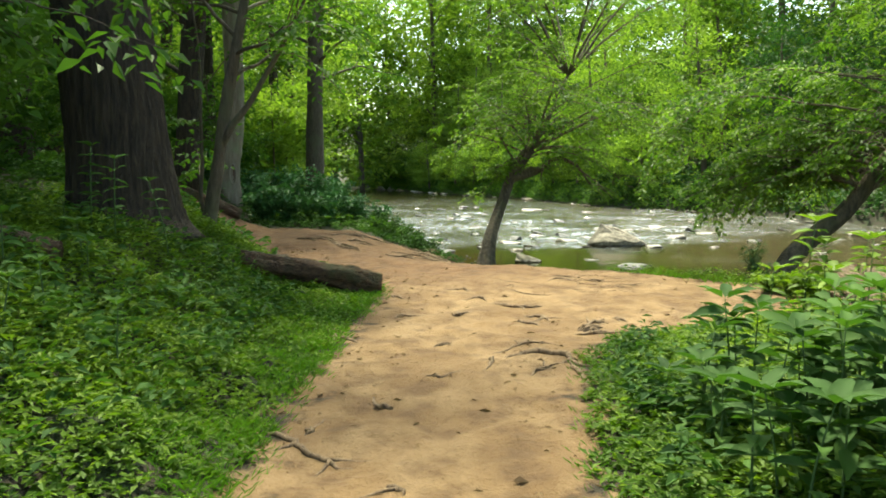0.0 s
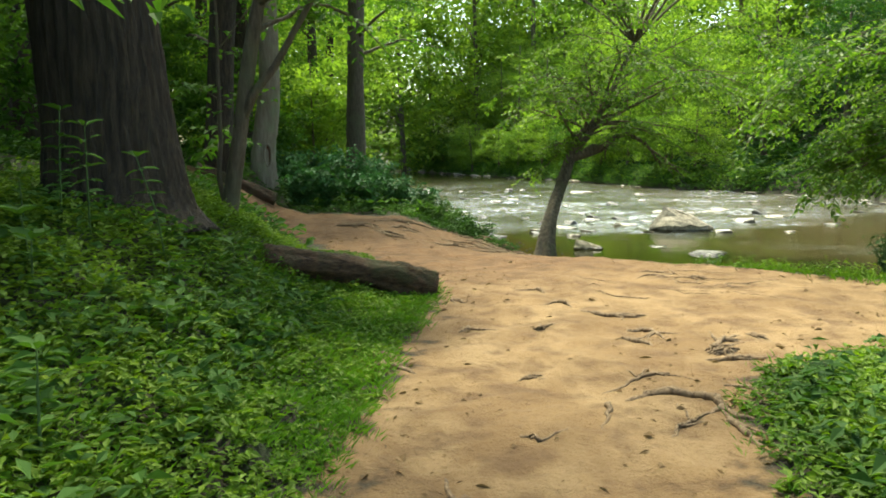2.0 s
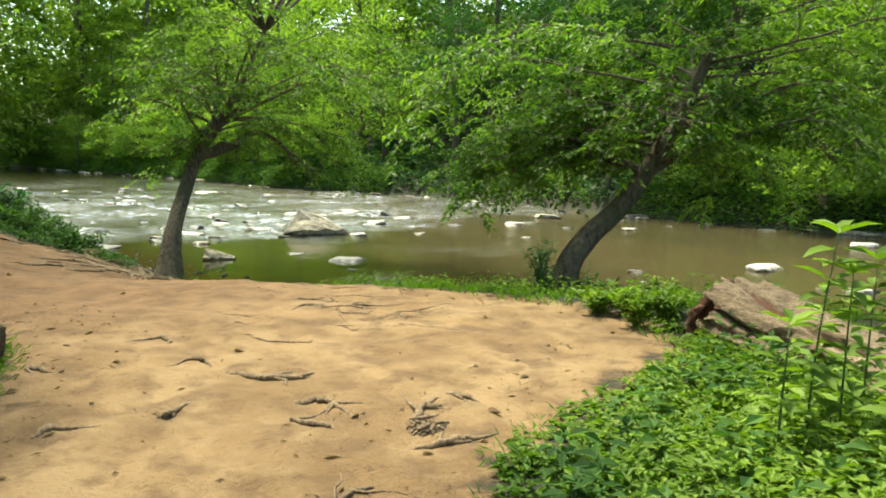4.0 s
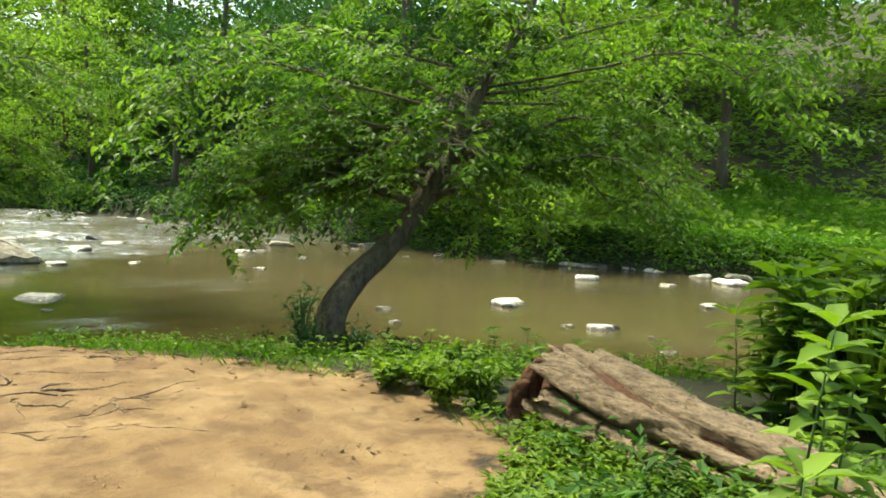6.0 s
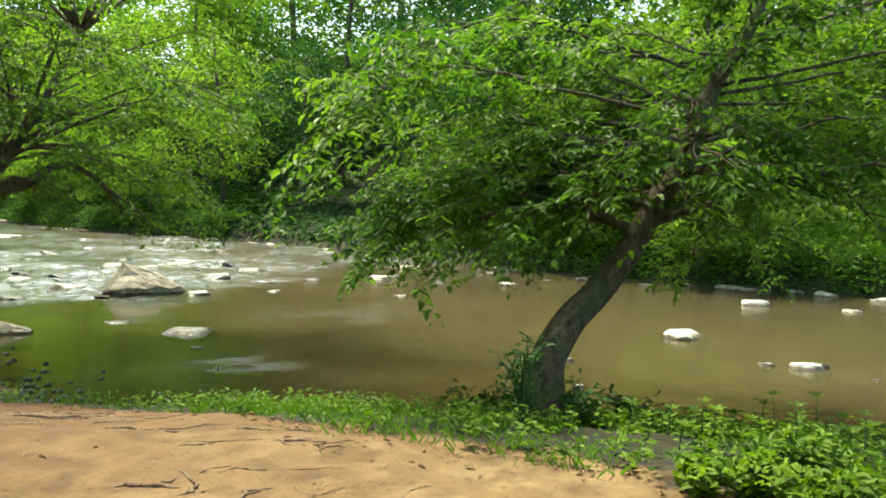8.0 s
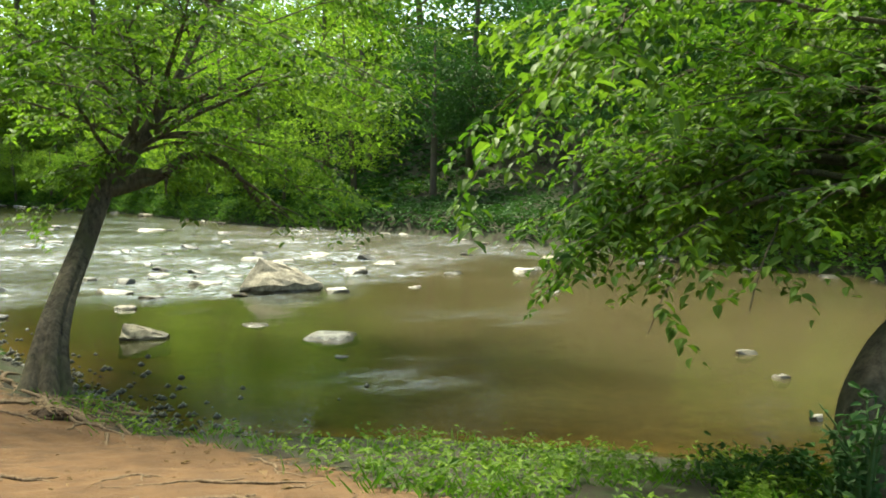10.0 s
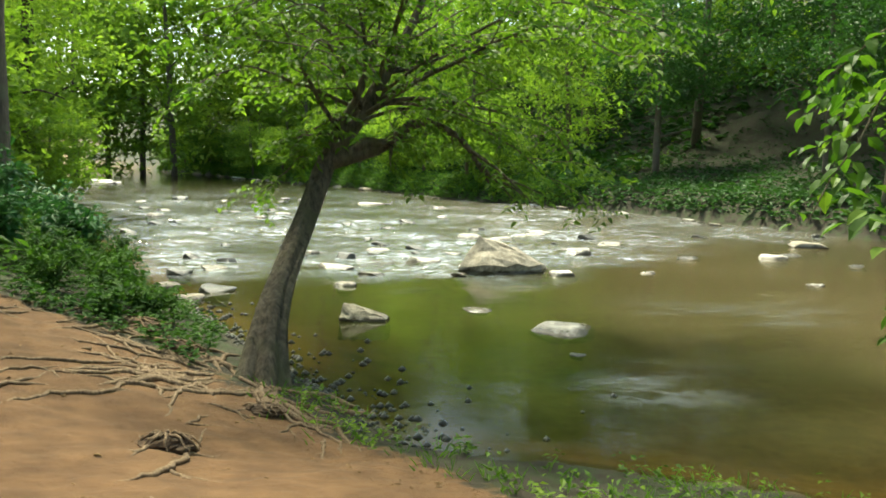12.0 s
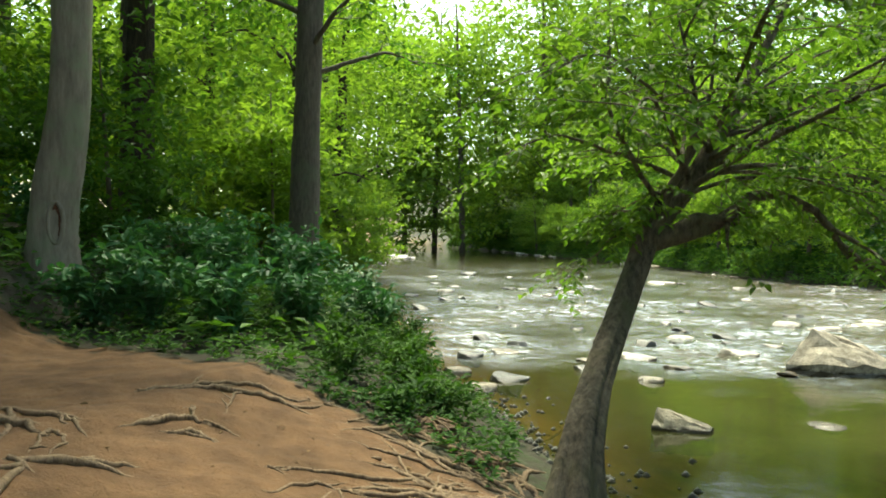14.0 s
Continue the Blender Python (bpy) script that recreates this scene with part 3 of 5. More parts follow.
# the tree at the pool's edge
limbs = [(0.55, [(0.06, 0, 0.35), (0.34, -0.1, 0.85), (0.5, -0.2, 1.45), (0.25, -0.3, 2.5)], 0.075), (0.57, [(0.16, 0.05, 0.45), (0.4, 0.1, 0.95), (0.6, 0.2, 1.6), (0.7, 0.3, 2.6)], 0.06),
         (0.54, [(0.3, 0, 0.14), (0.58, 0.02, 0.22), (0.9, 0.05, 0.4), (1.38, 0.05, 0.68), (1.9, 0.1, 0.52), (2.25, 0.15, 0.16), (2.45, 0.2, -0.15)], 0.12), (0.54, [(0.45, 0, 0.16), (0.8, 0.02, 0.24), (0.95, -0.02, 0.16)], 0.13),
         (0.7, [(0.5, 0.05, 0.1), (1.3, 0.1, 0.12), (2.1, 0.15, -0.05), (3.0, 0.2, -0.3)], 0.045), (0.74, [(0.5, 0, 0.25), (1.1, 0, 0.55), (1.8, 0, 0.85), (2.8, 0, 1.0)], 0.055),
         (0.66, [(-0.3, 0, 0.1), (-0.8, -0.05, 0.05), (-1.5, -0.1, -0.3)], 0.035), (0.62, [(-0.3, -0.1, 0.02), (-0.9, -0.2, -0.05), (-1.7, -0.2, -0.2)], 0.03), (0.58, [(-0.2, 0.1, 0.1), (-0.5, 0.1, -0.25), (-0.95, 0.1, -0.6)], 0.022), (0.6, [(-0.35, -0.2, 0.6), (-0.7, -0.3, 1.3), (-1.3, -0.4, 2.0)], 0.04),
         (0.62, [(0.5, -0.2, 0.3), (1.3, -0.5, 0.25), (2.1, -0.7, -0.1)], 0.03), (0.66, [(0.6, 0.3, 0.3), (1.6, 0.5, 0.15), (2.6, 0.6, -0.3), (3.4, 0.7, -0.9)], 0.03)]
limbs += [(0.66 + 0.32 * i / 20, p, 0.036 - 0.001 * i) for i, p in enumerate(fan(g, 20, 3.9, 1.2, (0, 1440), 0.45))]
limbs = [(u, np.asarray(p) * (0.6 if p[-1][0] < -1.4 else 1.0), r) for u, p, r in limbs]
# unseen top limbs, added to cast shade on the dirt near the pool
limbs += [(0.97, p, 0.04) for p in fan(g, 12, 4.2, 3.0, (0, 720), 0.3)]
tree("pool_tree", at_ground(1.08, 20.15, -0.08), [(-0.05, -0.12, -0.45), (0.08, 0.4, 0.45), (0.27, 1.25, 0.95), (0.5, 1.9, 1.45), (0.68, 2.2, 1.9), (0.9, 2.5, 2.4), (1.3, 2.72, 2.9), (1.6, 2.85, 3.4), (1.95, 3.0, 4.0), (2.9, 3.4, 6.0)], [0.2, 0.165, 0.155, 0.15, 0.145, 0.15, 0.12, 0.1, 0.075, 0.03], limbs, BARK_HORN, LEAF_NEAR, 0.125, "hornbeam with fluted trunk and spreading limbs at the pool edge", seed=6, step=0.22, twig=0.6, flare=0.9, subs=7, bare=4, sides=60, flute=0.6, fine=True, ridge=0.09)

# the great trunk beside the path
# high limbs out of view, spread wide to shade the path
limbs = [(0.6 + 0.35 * i / 9, p, 0.1) for i, p in enumerate(fan(g, 9, 5.5, 1.8, (0, 1080), 0.4))]
limbs += [(0.52, [(-0.2 + dx, -1.0, -0.2), (-0.1 + 1.4 * dx, -1.8, -0.6), (0.1 + 1.6 * dx, -2.5, dz + 0.3)], 0.025) for dx, dz in ((0.0, -1.5), (-0.3, -1.6), (0.35, -1.35), (-0.6, -1.7), (-0.9, -1.5), (-1.2, -1.8))]
tree("great_tree", at_ground(-3.4, 8.55, 0.2), [(0, 0, 0), (-0.1, 0.05, 1.0), (-0.3, 0.1, 3), (-0.5, 0.15, 6), (-0.7, 0.2, 13)], [0.6, 0.52, 0.47, 0.43, 0.3], limbs, BARK_DARK, LEAF_MAPLE, 0.17, "massive old tree with deeply furrowed dark bark", seed=7, flare=0.36, sides=110, step=0.26, twig=0.8, subs=5, ridge=0.085)

# the slender forked tree
limbs = [(0.33, [(0.4, 0, 0.6), (0.95, 0.1, 1.5), (1.5, 0.2, 2.6)], 0.06), (0.02, [(-0.1, 0, 0.9), (-0.12, 0.02, 2.2), (-0.3, 0, 4)], 0.035)] + [(0.55 + 0.05 * i, p, 0.03) for i, p in enumerate(fan(g, 8, 1.8, 0.6, (0, 720)))]
tree("forked_tree", at_ground(-3.2, 10.7), [(0, 0, 0), (0.16, 0, 0.9), (0.32, 0, 1.9), (0.6, 0.1, 3.4), (0.9, 0.2, 5.5)], [0.095, 0.085, 0.08, 0.06, 0.03], limbs, BARK_POLE, LEAF_MAPLE, 0.12, "slender grey tree forked low above a pale base", seed=8, fine=True)

# straight trunks behind the path
tree("straight_tree", at_ground(-5.0, 31.0), [(0, 0, 0), (0.05, 0, 4), (0.15, 0, 9), (0.2, 0, 16)], [0.38, 0.31, 0.28, 0.2], [(0.42 + 0.5 * i / 10, p, 0.07) for i, p in enumerate(fan(g, 11, 4, 1.0, (0, 1080)))], BARK_POLE, LEAF_MAPLE, 0.2, "tall straight brown trunk beside the shrub thicket", seed=9, step=0.25, twig=0.9, flare=0.2)
tree("hollow_tree", at_ground(-6.5, 23.9), [(0, 0, 0), (0.05, 0, 1.2), (0.3, 0, 3.2), (0.25, 0, 7), (0.2, 0, 13)], [0.42, 0.33, 0.29, 0.26, 0.2], [(0.68 + 0.28 * i / 9, p, 0.07) for i, p in enumerate(fan(g, 9, 4.5, 1.0, (0, 1080)))], BARK_PALE, LEAF_MAPLE, 0.2, "pale smooth-barked tree with a hollow at its foot", seed=10, step=0.25, twig=0.9)


# ---------- woods around ----------
def clump_crown(g, centre, size, count, leaf):
    """A crown of leaf clumps with gaps, as blades."""
    n = max(6, count // 60)
    q = unit(g.normal(0, 1, (n, 3))) * g.uniform(0.3, 1.0, (n, 1)) ** 0.6 * size
    which = g.integers(0, n, count)
    p = q[which] + g.normal(0, 1, (count, 3)) * np.array([0.17, 0.17, 0.06]) * np.mean(size)
    up = unit(np.array([0, 0, 1.0]) + g.normal(0, 0.4, p.shape))
    al = unit(np.stack([g.normal(0, 1, count), g.normal(0, 1, count), g.normal(-0.3, 0.3, count)], 1))
    s = leaf * g.uniform(0.6, 1.4, count)
    return leaf_quads(p + centre, al, up, s, s * 0.5)


def wood_tree(x, y, tall, spread, low, leaf, count, mat, bark, seed, label, name="woodland_tree", group="trees of the wood", radius=0.2):
    g = np.random.default_rng(seed)
    root = empty(name, at_ground(x, y, 0.15), label, "tree", group)
    lean = g.normal(0, 0.05, 2) * tall
    tp = bend([(0, 0, 0), (lean[0] * 0.3, lean[1] * 0.3, tall * 0.35), (lean[0], lean[1], tall * 0.95)], 10)
    part("trunk", clean("trunk", tube(tp, [radius * 1.25, radius, radius * 0.3], 9, 0.05, seed), bark), root)
    for p in fan(g, 5, spread * 0.8, tall * 0.1, (0, 720)):
        s = tp[g.integers(3, 9)]
        part("limb", clean("limb", tube(bend(np.vstack([s, s + np.asarray(p)]), 7), [radius * 0.35, radius * 0.06], 5, 0, 0, False), bark), root)
    mid = (low + tall) / 2
    v, f = clump_crown(g, np.array([lean[0] * 0.6, lean[1] * 0.6, mid]), np.array([spread, spread, (tall - low) / 2]), count, leaf)
    part("crown", mesh_of("crown", v, f, mat, False), root)
    return root


def along_far(s):
    seg = np.concatenate([[0], np.cumsum(np.hypot(*np.diff(FAR_SHORE[2:11], axis=0).T))])
    return np.interp(s * seg[-1], seg, FAR_SHORE[2:11, 0]), np.interp(s * seg[-1], seg, FAR_SHORE[2:11, 1])


k = 100
for row, back in enumerate((1.2, 6.0, 14.0, 26.0)):
    n = (26, 18, 17, 16)[row]
    for i in range(n):
        x, y = along_far((i + g.uniform(0.2, 0.8)) / n)
        # trees at the hollow take the leaf colour that has shade painted in
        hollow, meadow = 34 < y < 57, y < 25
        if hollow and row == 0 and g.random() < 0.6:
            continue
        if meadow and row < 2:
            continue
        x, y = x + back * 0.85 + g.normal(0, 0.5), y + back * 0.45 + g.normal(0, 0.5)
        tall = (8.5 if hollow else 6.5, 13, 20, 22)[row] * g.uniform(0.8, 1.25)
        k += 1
        wood_tree(x, y, tall, (2.8, 4.0, 6.0, 8.0)[row], (2.6 if hollow else 0.3, 3.5 if hollow else 1.0, 2, -1)[row], (0.24, 0.3, 0.42, 0.75)[row], (5000, 4800, 4500, 3800)[row], LEAF_PAINTED_SHADE if hollow else (LEAF_FAR_SUNLIT, LEAF_FAR_SUNLIT, LEAF_FAR_SUNLIT, LEAF_NEAR, LEAF_MAPLE)[g.integers(0, 5)], BARK_POLE, k, ("low leafy tree overhanging the far bank of the creek", "leafy tree on the far bank of the creek", "tall leafy tree high on the far bank", "leafy tree on the hillside above the creek")[row], name="far_bank_tree", group="trees of the far bank", radius=0.12 + 0.07 * row)
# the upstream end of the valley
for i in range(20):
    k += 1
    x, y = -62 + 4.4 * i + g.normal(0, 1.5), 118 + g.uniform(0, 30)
    wood_tree(x, y, g.uniform(32, 44), 8.5, -1, 0.95, 4000, LEAF_FAR_SUNLIT, BARK_POLE, k, "tall leafy tree closing the valley upstream", name="valley_tree", group="trees upstream", radius=0.35)
# the wood on the path's side
spots = [(-9.2, 31, 0.36), (-12.5, 36, 0.3), (-8.6, 41, 0.28), (-16, 30, 0.3), (-11, 27, 0.2), (-9.8, 50, 0.3), (-14, 45, 0.35), (-20, 40, 0.4), (-13, 60, 0.4), (-24, 52, 0.4), (-19, 66, 0.4), (-7.0, 21.6, 0.3), (-11, 19, 0.25), (-14, 25, 0.35), (-8, 15, 0.2), (-12, 13, 0.3), (-18, 18, 0.35), (-9, 9, 0.25), (-22, 28, 0.4), (-28, 40, 0.4), (-16, 8, 0.35), (-24, 12, 0.4), (-30, 24, 0.4), (-30, 62, 0.4), (-27, 80, 0.5), (-40, 50, 0.5), (-42, 75, 0.5)]
for i, (x, y, r) in enumerate(spots):
    k += 1
    # crowns further off take the leaf colour brightened as if sunlit
    wood_tree(x, y, g.uniform(13, 19), 5.0 if x > -13 and y < 27 else 4.2, 5.5 if x > -13 and y < 27 else 2.6, 0.26 if y < 45 else 0.4, 5000, LEAF_FAR_SUNLIT if y > 33 else LEAF_MAPLE, BARK_DARK, k, "dark-trunked tree in the shady wood by the path", radius=r)
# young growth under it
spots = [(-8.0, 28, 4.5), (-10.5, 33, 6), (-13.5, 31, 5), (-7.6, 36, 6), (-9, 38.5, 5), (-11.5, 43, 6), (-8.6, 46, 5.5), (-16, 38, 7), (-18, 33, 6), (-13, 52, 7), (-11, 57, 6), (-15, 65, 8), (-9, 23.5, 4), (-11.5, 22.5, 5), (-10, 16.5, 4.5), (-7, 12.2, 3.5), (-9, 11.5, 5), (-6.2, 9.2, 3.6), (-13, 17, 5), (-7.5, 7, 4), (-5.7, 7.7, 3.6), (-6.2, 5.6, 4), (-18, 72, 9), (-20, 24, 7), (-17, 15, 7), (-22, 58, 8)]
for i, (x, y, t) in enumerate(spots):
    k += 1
    wood_tree(x, y, t, 0.42 * t, 0.25, 0.11 if y < 10 else 0.15 if y < 18 else 0.2 if y < 30 else 0.28, 5000 if y < 10 else 3600, LEAF_FAR_SUNLIT if y > 30 else LEAF_MAPLE, BARK_POLE, k, "young leafy tree growing in the shade of the wood", name="young_tree", group="young trees of the wood", radius=0.05)
# unseen trees, added behind the start of the path to shade it
for x, y, r in ((-5.5, -3, 0.3), (5.5, -2.5, 0.3)):
    k += 1
    wood_tree(x, y, 17, 6.0, 7.0, 0.3, 5000, LEAF_MAPLE, BARK_DARK, k, "unseen tall tree added so that its crown shades the path", name="shade_tree", group="trees over the path", radius=r)


# ---------- shrubs and low plants ----------
def shrub(x, y, tall, spread, leaf, count, mat, seed, label, name="shrub", group="shrubs of the thicket"):
    g = np.random.default_rng(seed)
    root = empty(name, at_ground(x, y, 0.03), label, "shrub", group)
    lines = []
    for i in range(9):
        a, r = g.uniform(0, 6.28), spread * g.uniform(0.3, 1.0)
        h = tall * g.uniform(0.55, 1.0)
        p = bend([(0, 0, 0), (math.cos(a) * r * 0.4, math.sin(a) * r * 0.4, h * 0.7), (math.cos(a) * r, math.sin(a) * r, h)], 8)
        lines.append(p)
        part("stem", clean("stem", tube(p, [0.014, 0.004], 5, 0, 0, False), STEM), root)
    line = g.integers(0, 9, count)
    u = g.uniform(0.15, 1.0, count)
    P = np.stack(lines)
    i0 = np.minimum((u * 7).astype(int), 6)
    f = (u * 7 - i0)[:, None]
    c = P[line, i0] * (1 - f) + P[line, i0 + 1] * f + g.normal(0, 1, (count, 3)) * np.array([0.16, 0.16, 0.1]) * spread
    c[:, 2] = np.abs(c[:, 2]) + 0.02
    al = unit(np.stack([g.normal(0, 1, count), g.normal(0, 1, count), g.normal(-0.1, 0.35, count)], 1))
    up = unit(np.array([0, 0, 1.0]) + g.normal(0, 0.4, c.shape))
    s = leaf * g.uniform(0.6, 1.3, count)
    part("foliage", mesh_of("foliage", *leaf_blades(c, al, up, s, s * 0.42), mat, False), root)["kind"] = "stuff"
    return root


k = 500
for x, y, t in ((-4.6, 23.3, 1.2), (-3.4, 23.2, 1.1), (-5.4, 24.6, 1.5), (-4.2, 24.8, 1.6), (-2.8, 24.3, 1.0), (-3.4, 26.0, 1.5), (-5.0, 26.6, 1.8), (-2.2, 25.8, 0.9), (-4.0, 28.0, 1.7), (-6.4, 26.2, 1.6), (-6.2, 28.8, 1.8), (-3.2, 29.5, 1.2), (-7.6, 25.2, 1.3), (-7.6, 30.5, 1.8), (-5.2, 22.9, 0.8), (-4.6, 33.5, 1.3), (-6.8, 34, 1.6)):
    k += 1
    shrub(x, y, t, 0.75, 0.2, 420, LEAF_SHRUB, k, "dark green broad-leaved shrub in the thicket behind the path")
for x, y, t in ((-0.75, 21.6, 0.45), (-0.4, 22.4, 0.5), (-0.9, 23.2, 0.55), (-1.3, 24.2, 0.6), (-1.6, 22.4, 0.6), (-2.0, 23.4, 0.7), (-1.4, 25.6, 0.6), (-1.8, 27.2, 0.7), (-2.6, 29.0, 0.8), (-3.5, 32, 0.8), (-4.8, 36, 0.9)):
    k += 1
    shrub(x, y, t, 0.55, 0.11, 420, LEAF_WEED, k, "low dark green bush hanging over the water's edge", group="bushes by the water")
for x, y, t in ((4.9, 12.4, 0.75), (5.2, 12.75, 0.5), (5.55, 12.45, 0.4)):
    k += 1
    shrub(x, y, t, 0.3, 0.08, 160, LEAF_PAINTED_SHADE, k, "small dark sapling beside the leaning tree", group="saplings by the leaning tree")
for x, y, t in ((4.25, 9.65, 0.36), (4.5, 9.5, 0.34), (4.5, 10.1, 0.3), (4.25, 10.25, 0.25), (4.8, 9.95, 0.36)):
    k += 1
    shrub(x, y, t, 0.28, 0.075, 420, LEAF_HERB, k, "bright green leafy herb clump beside the rotten log", group="herbs by the log")
for x, y, t in ((5.9, 13.6, 0.3), (6.2, 13.2, 0.35), (5.4, 13.6, 0.3), (6.5, 12.6, 0.4)):
    k += 1
    shrub(x, y, t, 0.4, 0.07, 300, LEAF_WEED, k, "low green weed at the foot of the leaning tree", group="weeds by the leaning tree")


def weed(x, y, tall, leaf, seed, mat, label, group, whorl=2):
    """An upright stalk with leaves in pairs or whorls."""
    g = np.random.default_rng(seed)
    root = empty("weed_plant", at_ground(x, y, 0.02), label, "plant", group)
    lean = g.normal(0, 0.08, 2) * tall
    p = bend([(0, 0, 0), (lean[0] * 0.3, lean[1] * 0.3, tall * 0.5), (lean[0], lean[1], tall)], 10)
    part("stalk", clean("stalk", tube(p, [0.008, 0.006, 0.003], 6, 0, 0), STEM), root)
    cs, al = [], []
    n = max(4, int(tall / 0.085))
    for i in range(n):
        u = 0.18 + 0.82 * i / (n - 1)
        q = np.array([np.interp(u, np.linspace(0, 1, 10), p[:, j]) for j in range(3)])
        m = whorl if i < n - 1 else 5
        for j in range(m):
            a = i * 1.4 + j * 6.283 / m + g.normal(0, 0.15)
            d = np.array([math.cos(a), math.sin(a), g.normal(0.12, 0.15) if i < n - 1 else 0.5])
            cs.append(q + unit(d) * leaf * 0.55)
            al.append(d)
    c, a = np.array(cs), np.array(al)
    s = leaf * g.uniform(0.7, 1.2, len(c))
    part("foliage", mesh_of("foliage", *leaf_blades(c, a, unit(np.array([0, 0, 1.0]) + g.normal(0, 0.2, c.shape)), s, s * 0.4), mat, True), root)["kind"] = "stuff"


k = 700
for x, y, t in ((3.1, 6.75, 1.15), (3.28, 6.7, 0.95), (2.75, 6.6, 0.75), (3.55, 6.55, 1.0), (3.0, 6.2, 0.8), (3.7, 6.9, 0.95), (3.4, 6.0, 1.0)):
    k += 1
    weed(x, y, t, 0.17, k, LEAF_HERB, "tall thin stalk with whorls of bright green leaves", "tall weeds by the path", 3)
for i in range(95):
    k += 1
    x, y = g.uniform(1.35, 3.4), g.uniform(2.0, 4.9)
    weed(x, y, g.uniform(0.45, 0.95) * min(1, 0.5 + 0.8 * (x - 1.3)), g.uniform(0.15, 0.23), k, LEAF_WEED, "broad-leaved green weed in the dense growth beside the path", "weeds beside the path", 2)
for i in range(30):
    k += 1
    x, y = g.uniform(-4.4, -1.9), g.uniform(3.0, 8.5)
    weed(x, y, g.uniform(0.2, 0.5), g.uniform(0.1, 0.16), k, LEAF_WEED, "green weed on the slope below the great tree", "weeds on the slope", 2)


for x, y in ((-2.95, 7.1), (-3.25, 7.3), (-2.6, 7.5)):
    k += 1
    weed(x, y, 0.85, 0.12, k, LEAF_WEED, "feathery upright weed in front of the great tree", "weeds by the great tree", 4)


def cover(name, label, x, y, tall, leaf, per, mat, seed, upright=0.0, width=0.5):
    """Low plants that nobody could count, as one object."""
    g = np.random.default_rng(seed)
    n = len(x)
    z = height(x, y)
    t = np.broadcast_to(tall, n) * g.uniform(0.5, 1.2, n)
    i = np.repeat(np.arange(n), per)
    a = g.uniform(0, 6.283, n * per)
    r = leaf * g.uniform(0.2, 1.1, n * per)
    u = g.uniform(0.15, 1.0, n * per)
    c = np.stack([x[i] + np.cos(a) * r, y[i] + np.sin(a) * r, z[i] + t[i] * u], 1)
    al = np.stack([np.cos(a), np.sin(a), g.normal(0.15, 0.3, len(a)) + upright], 1)
    up = unit(np.array([0, 0, 1.0]) + g.normal(0, 0.35, c.shape))
    s = leaf * g.uniform(0.6, 1.3, len(a))
    v, f = leaf_quads(c, al, up, s, s * width, 0.18)
    tagged(new(name, mesh_of(name, v, f, mat, False)), label, "ground cover", kind="stuff")


def scatter(n, xr, yr, keep, seed):
    g = np.random.default_rng(seed)
    x, y = g.uniform(*xr, n), g.uniform(*yr, n)
    patch = waves(x, y, 1.9, 0.7) * 0.5 + waves(x, y, 4.7, 2.1) * 0.3
    m = keep(x, y, in_dirt(x, y), side_of(NEAR_SHORE, x, y), patch, g.random(n))
    return x[m], y[m]


x, y = scatter(26000, (-4.6, 0), (1.8, 13.5), lambda x, y, d, s, p, r: (d < -0.02 + 0.14 * p) & (x < 0) & (r < 0.25 + np.clip(-d * 1.4, 0, 0.75)), 21)
cover("ground_cover", "bright green small-leaved ground cover beside the dirt path", x, y, np.clip(0.05 - in_dirt(x, y) * 0.09, 0.05, 0.2), 0.055, 6, LEAF_HERB, 22)
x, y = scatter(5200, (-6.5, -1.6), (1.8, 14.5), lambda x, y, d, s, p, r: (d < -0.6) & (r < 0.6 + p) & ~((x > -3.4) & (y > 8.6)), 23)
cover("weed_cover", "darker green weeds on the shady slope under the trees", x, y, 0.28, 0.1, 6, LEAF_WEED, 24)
x, y = scatter(17000, (0.6, 5.2), (1.8, 9.0), lambda x, y, d, s, p, r: (d < 0.03 + 0.14 * p) & (x > 0) & (r < 0.3 + np.clip(-d * 1.6, 0, 0.7)), 25)
cover("ground_cover", "bright green dense herbs at the bend of the dirt path", x, y, np.clip(0.06 - in_dirt(x, y) * 0.16, 0.06, 0.26), 0.062, 6, LEAF_HERB, 26)
x, y = scatter(9000, (0.5, 9), (8.8, 20.5), lambda x, y, d, s, p, r: (d < 0.12 + 0.2 * p) & (s > 0.1) & (x > 1.2) & (r < 0.95 - np.clip(s - 3.2, 0, 1) * 0.3) & (p > -0.2) & (r < np.where(y < 12.5, 1, np.where(y < 16, 0.5, 0.2))), 27)
cover("bank_cover", "green herbs along the bank between dirt and water", x, y, 0.2, 0.065, 7, LEAF_HERB, 28)
x, y = scatter(6000, (0.5, 9), (8.8, 20.5), lambda x, y, d, s, p, r: (d < 0.2 + 0.5 * p) & (s > 0.02) & (x > 1.0) & (p > -0.1) & (r < np.where(y < 14.5, 1, 0.25)), 29)
cover("bank_grass", "short tufts of grass along the bank", x, y, 0.1, 0.15, 3, GRASS, 30, 1.4, 0.06)
x, y = scatter(5000, (-2.6, 2.4), (1.8, 10), lambda x, y, d, s, p, r: (d < 0.1 + 0.2 * p) & (d > -0.8), 31)
cover("edge_grass", "thin grass along the edges of the dirt path", x, y, 0.05, 0.075, 3, GRASS, 32, 0.9, 0.08)
x, y = scatter(7000, (-2.9, -0.5), (2.5, 11), lambda x, y, d, s, p, r: (d < 0.0 + 0.15 * p) & (d > -1.5 - p) & (p > -0.25), 47)
cover("verge_grass", "fine bright grass blades on the verge of the dirt path", x, y, 0.07, 0.1, 4, GRASS, 48, 0.9, 0.06)
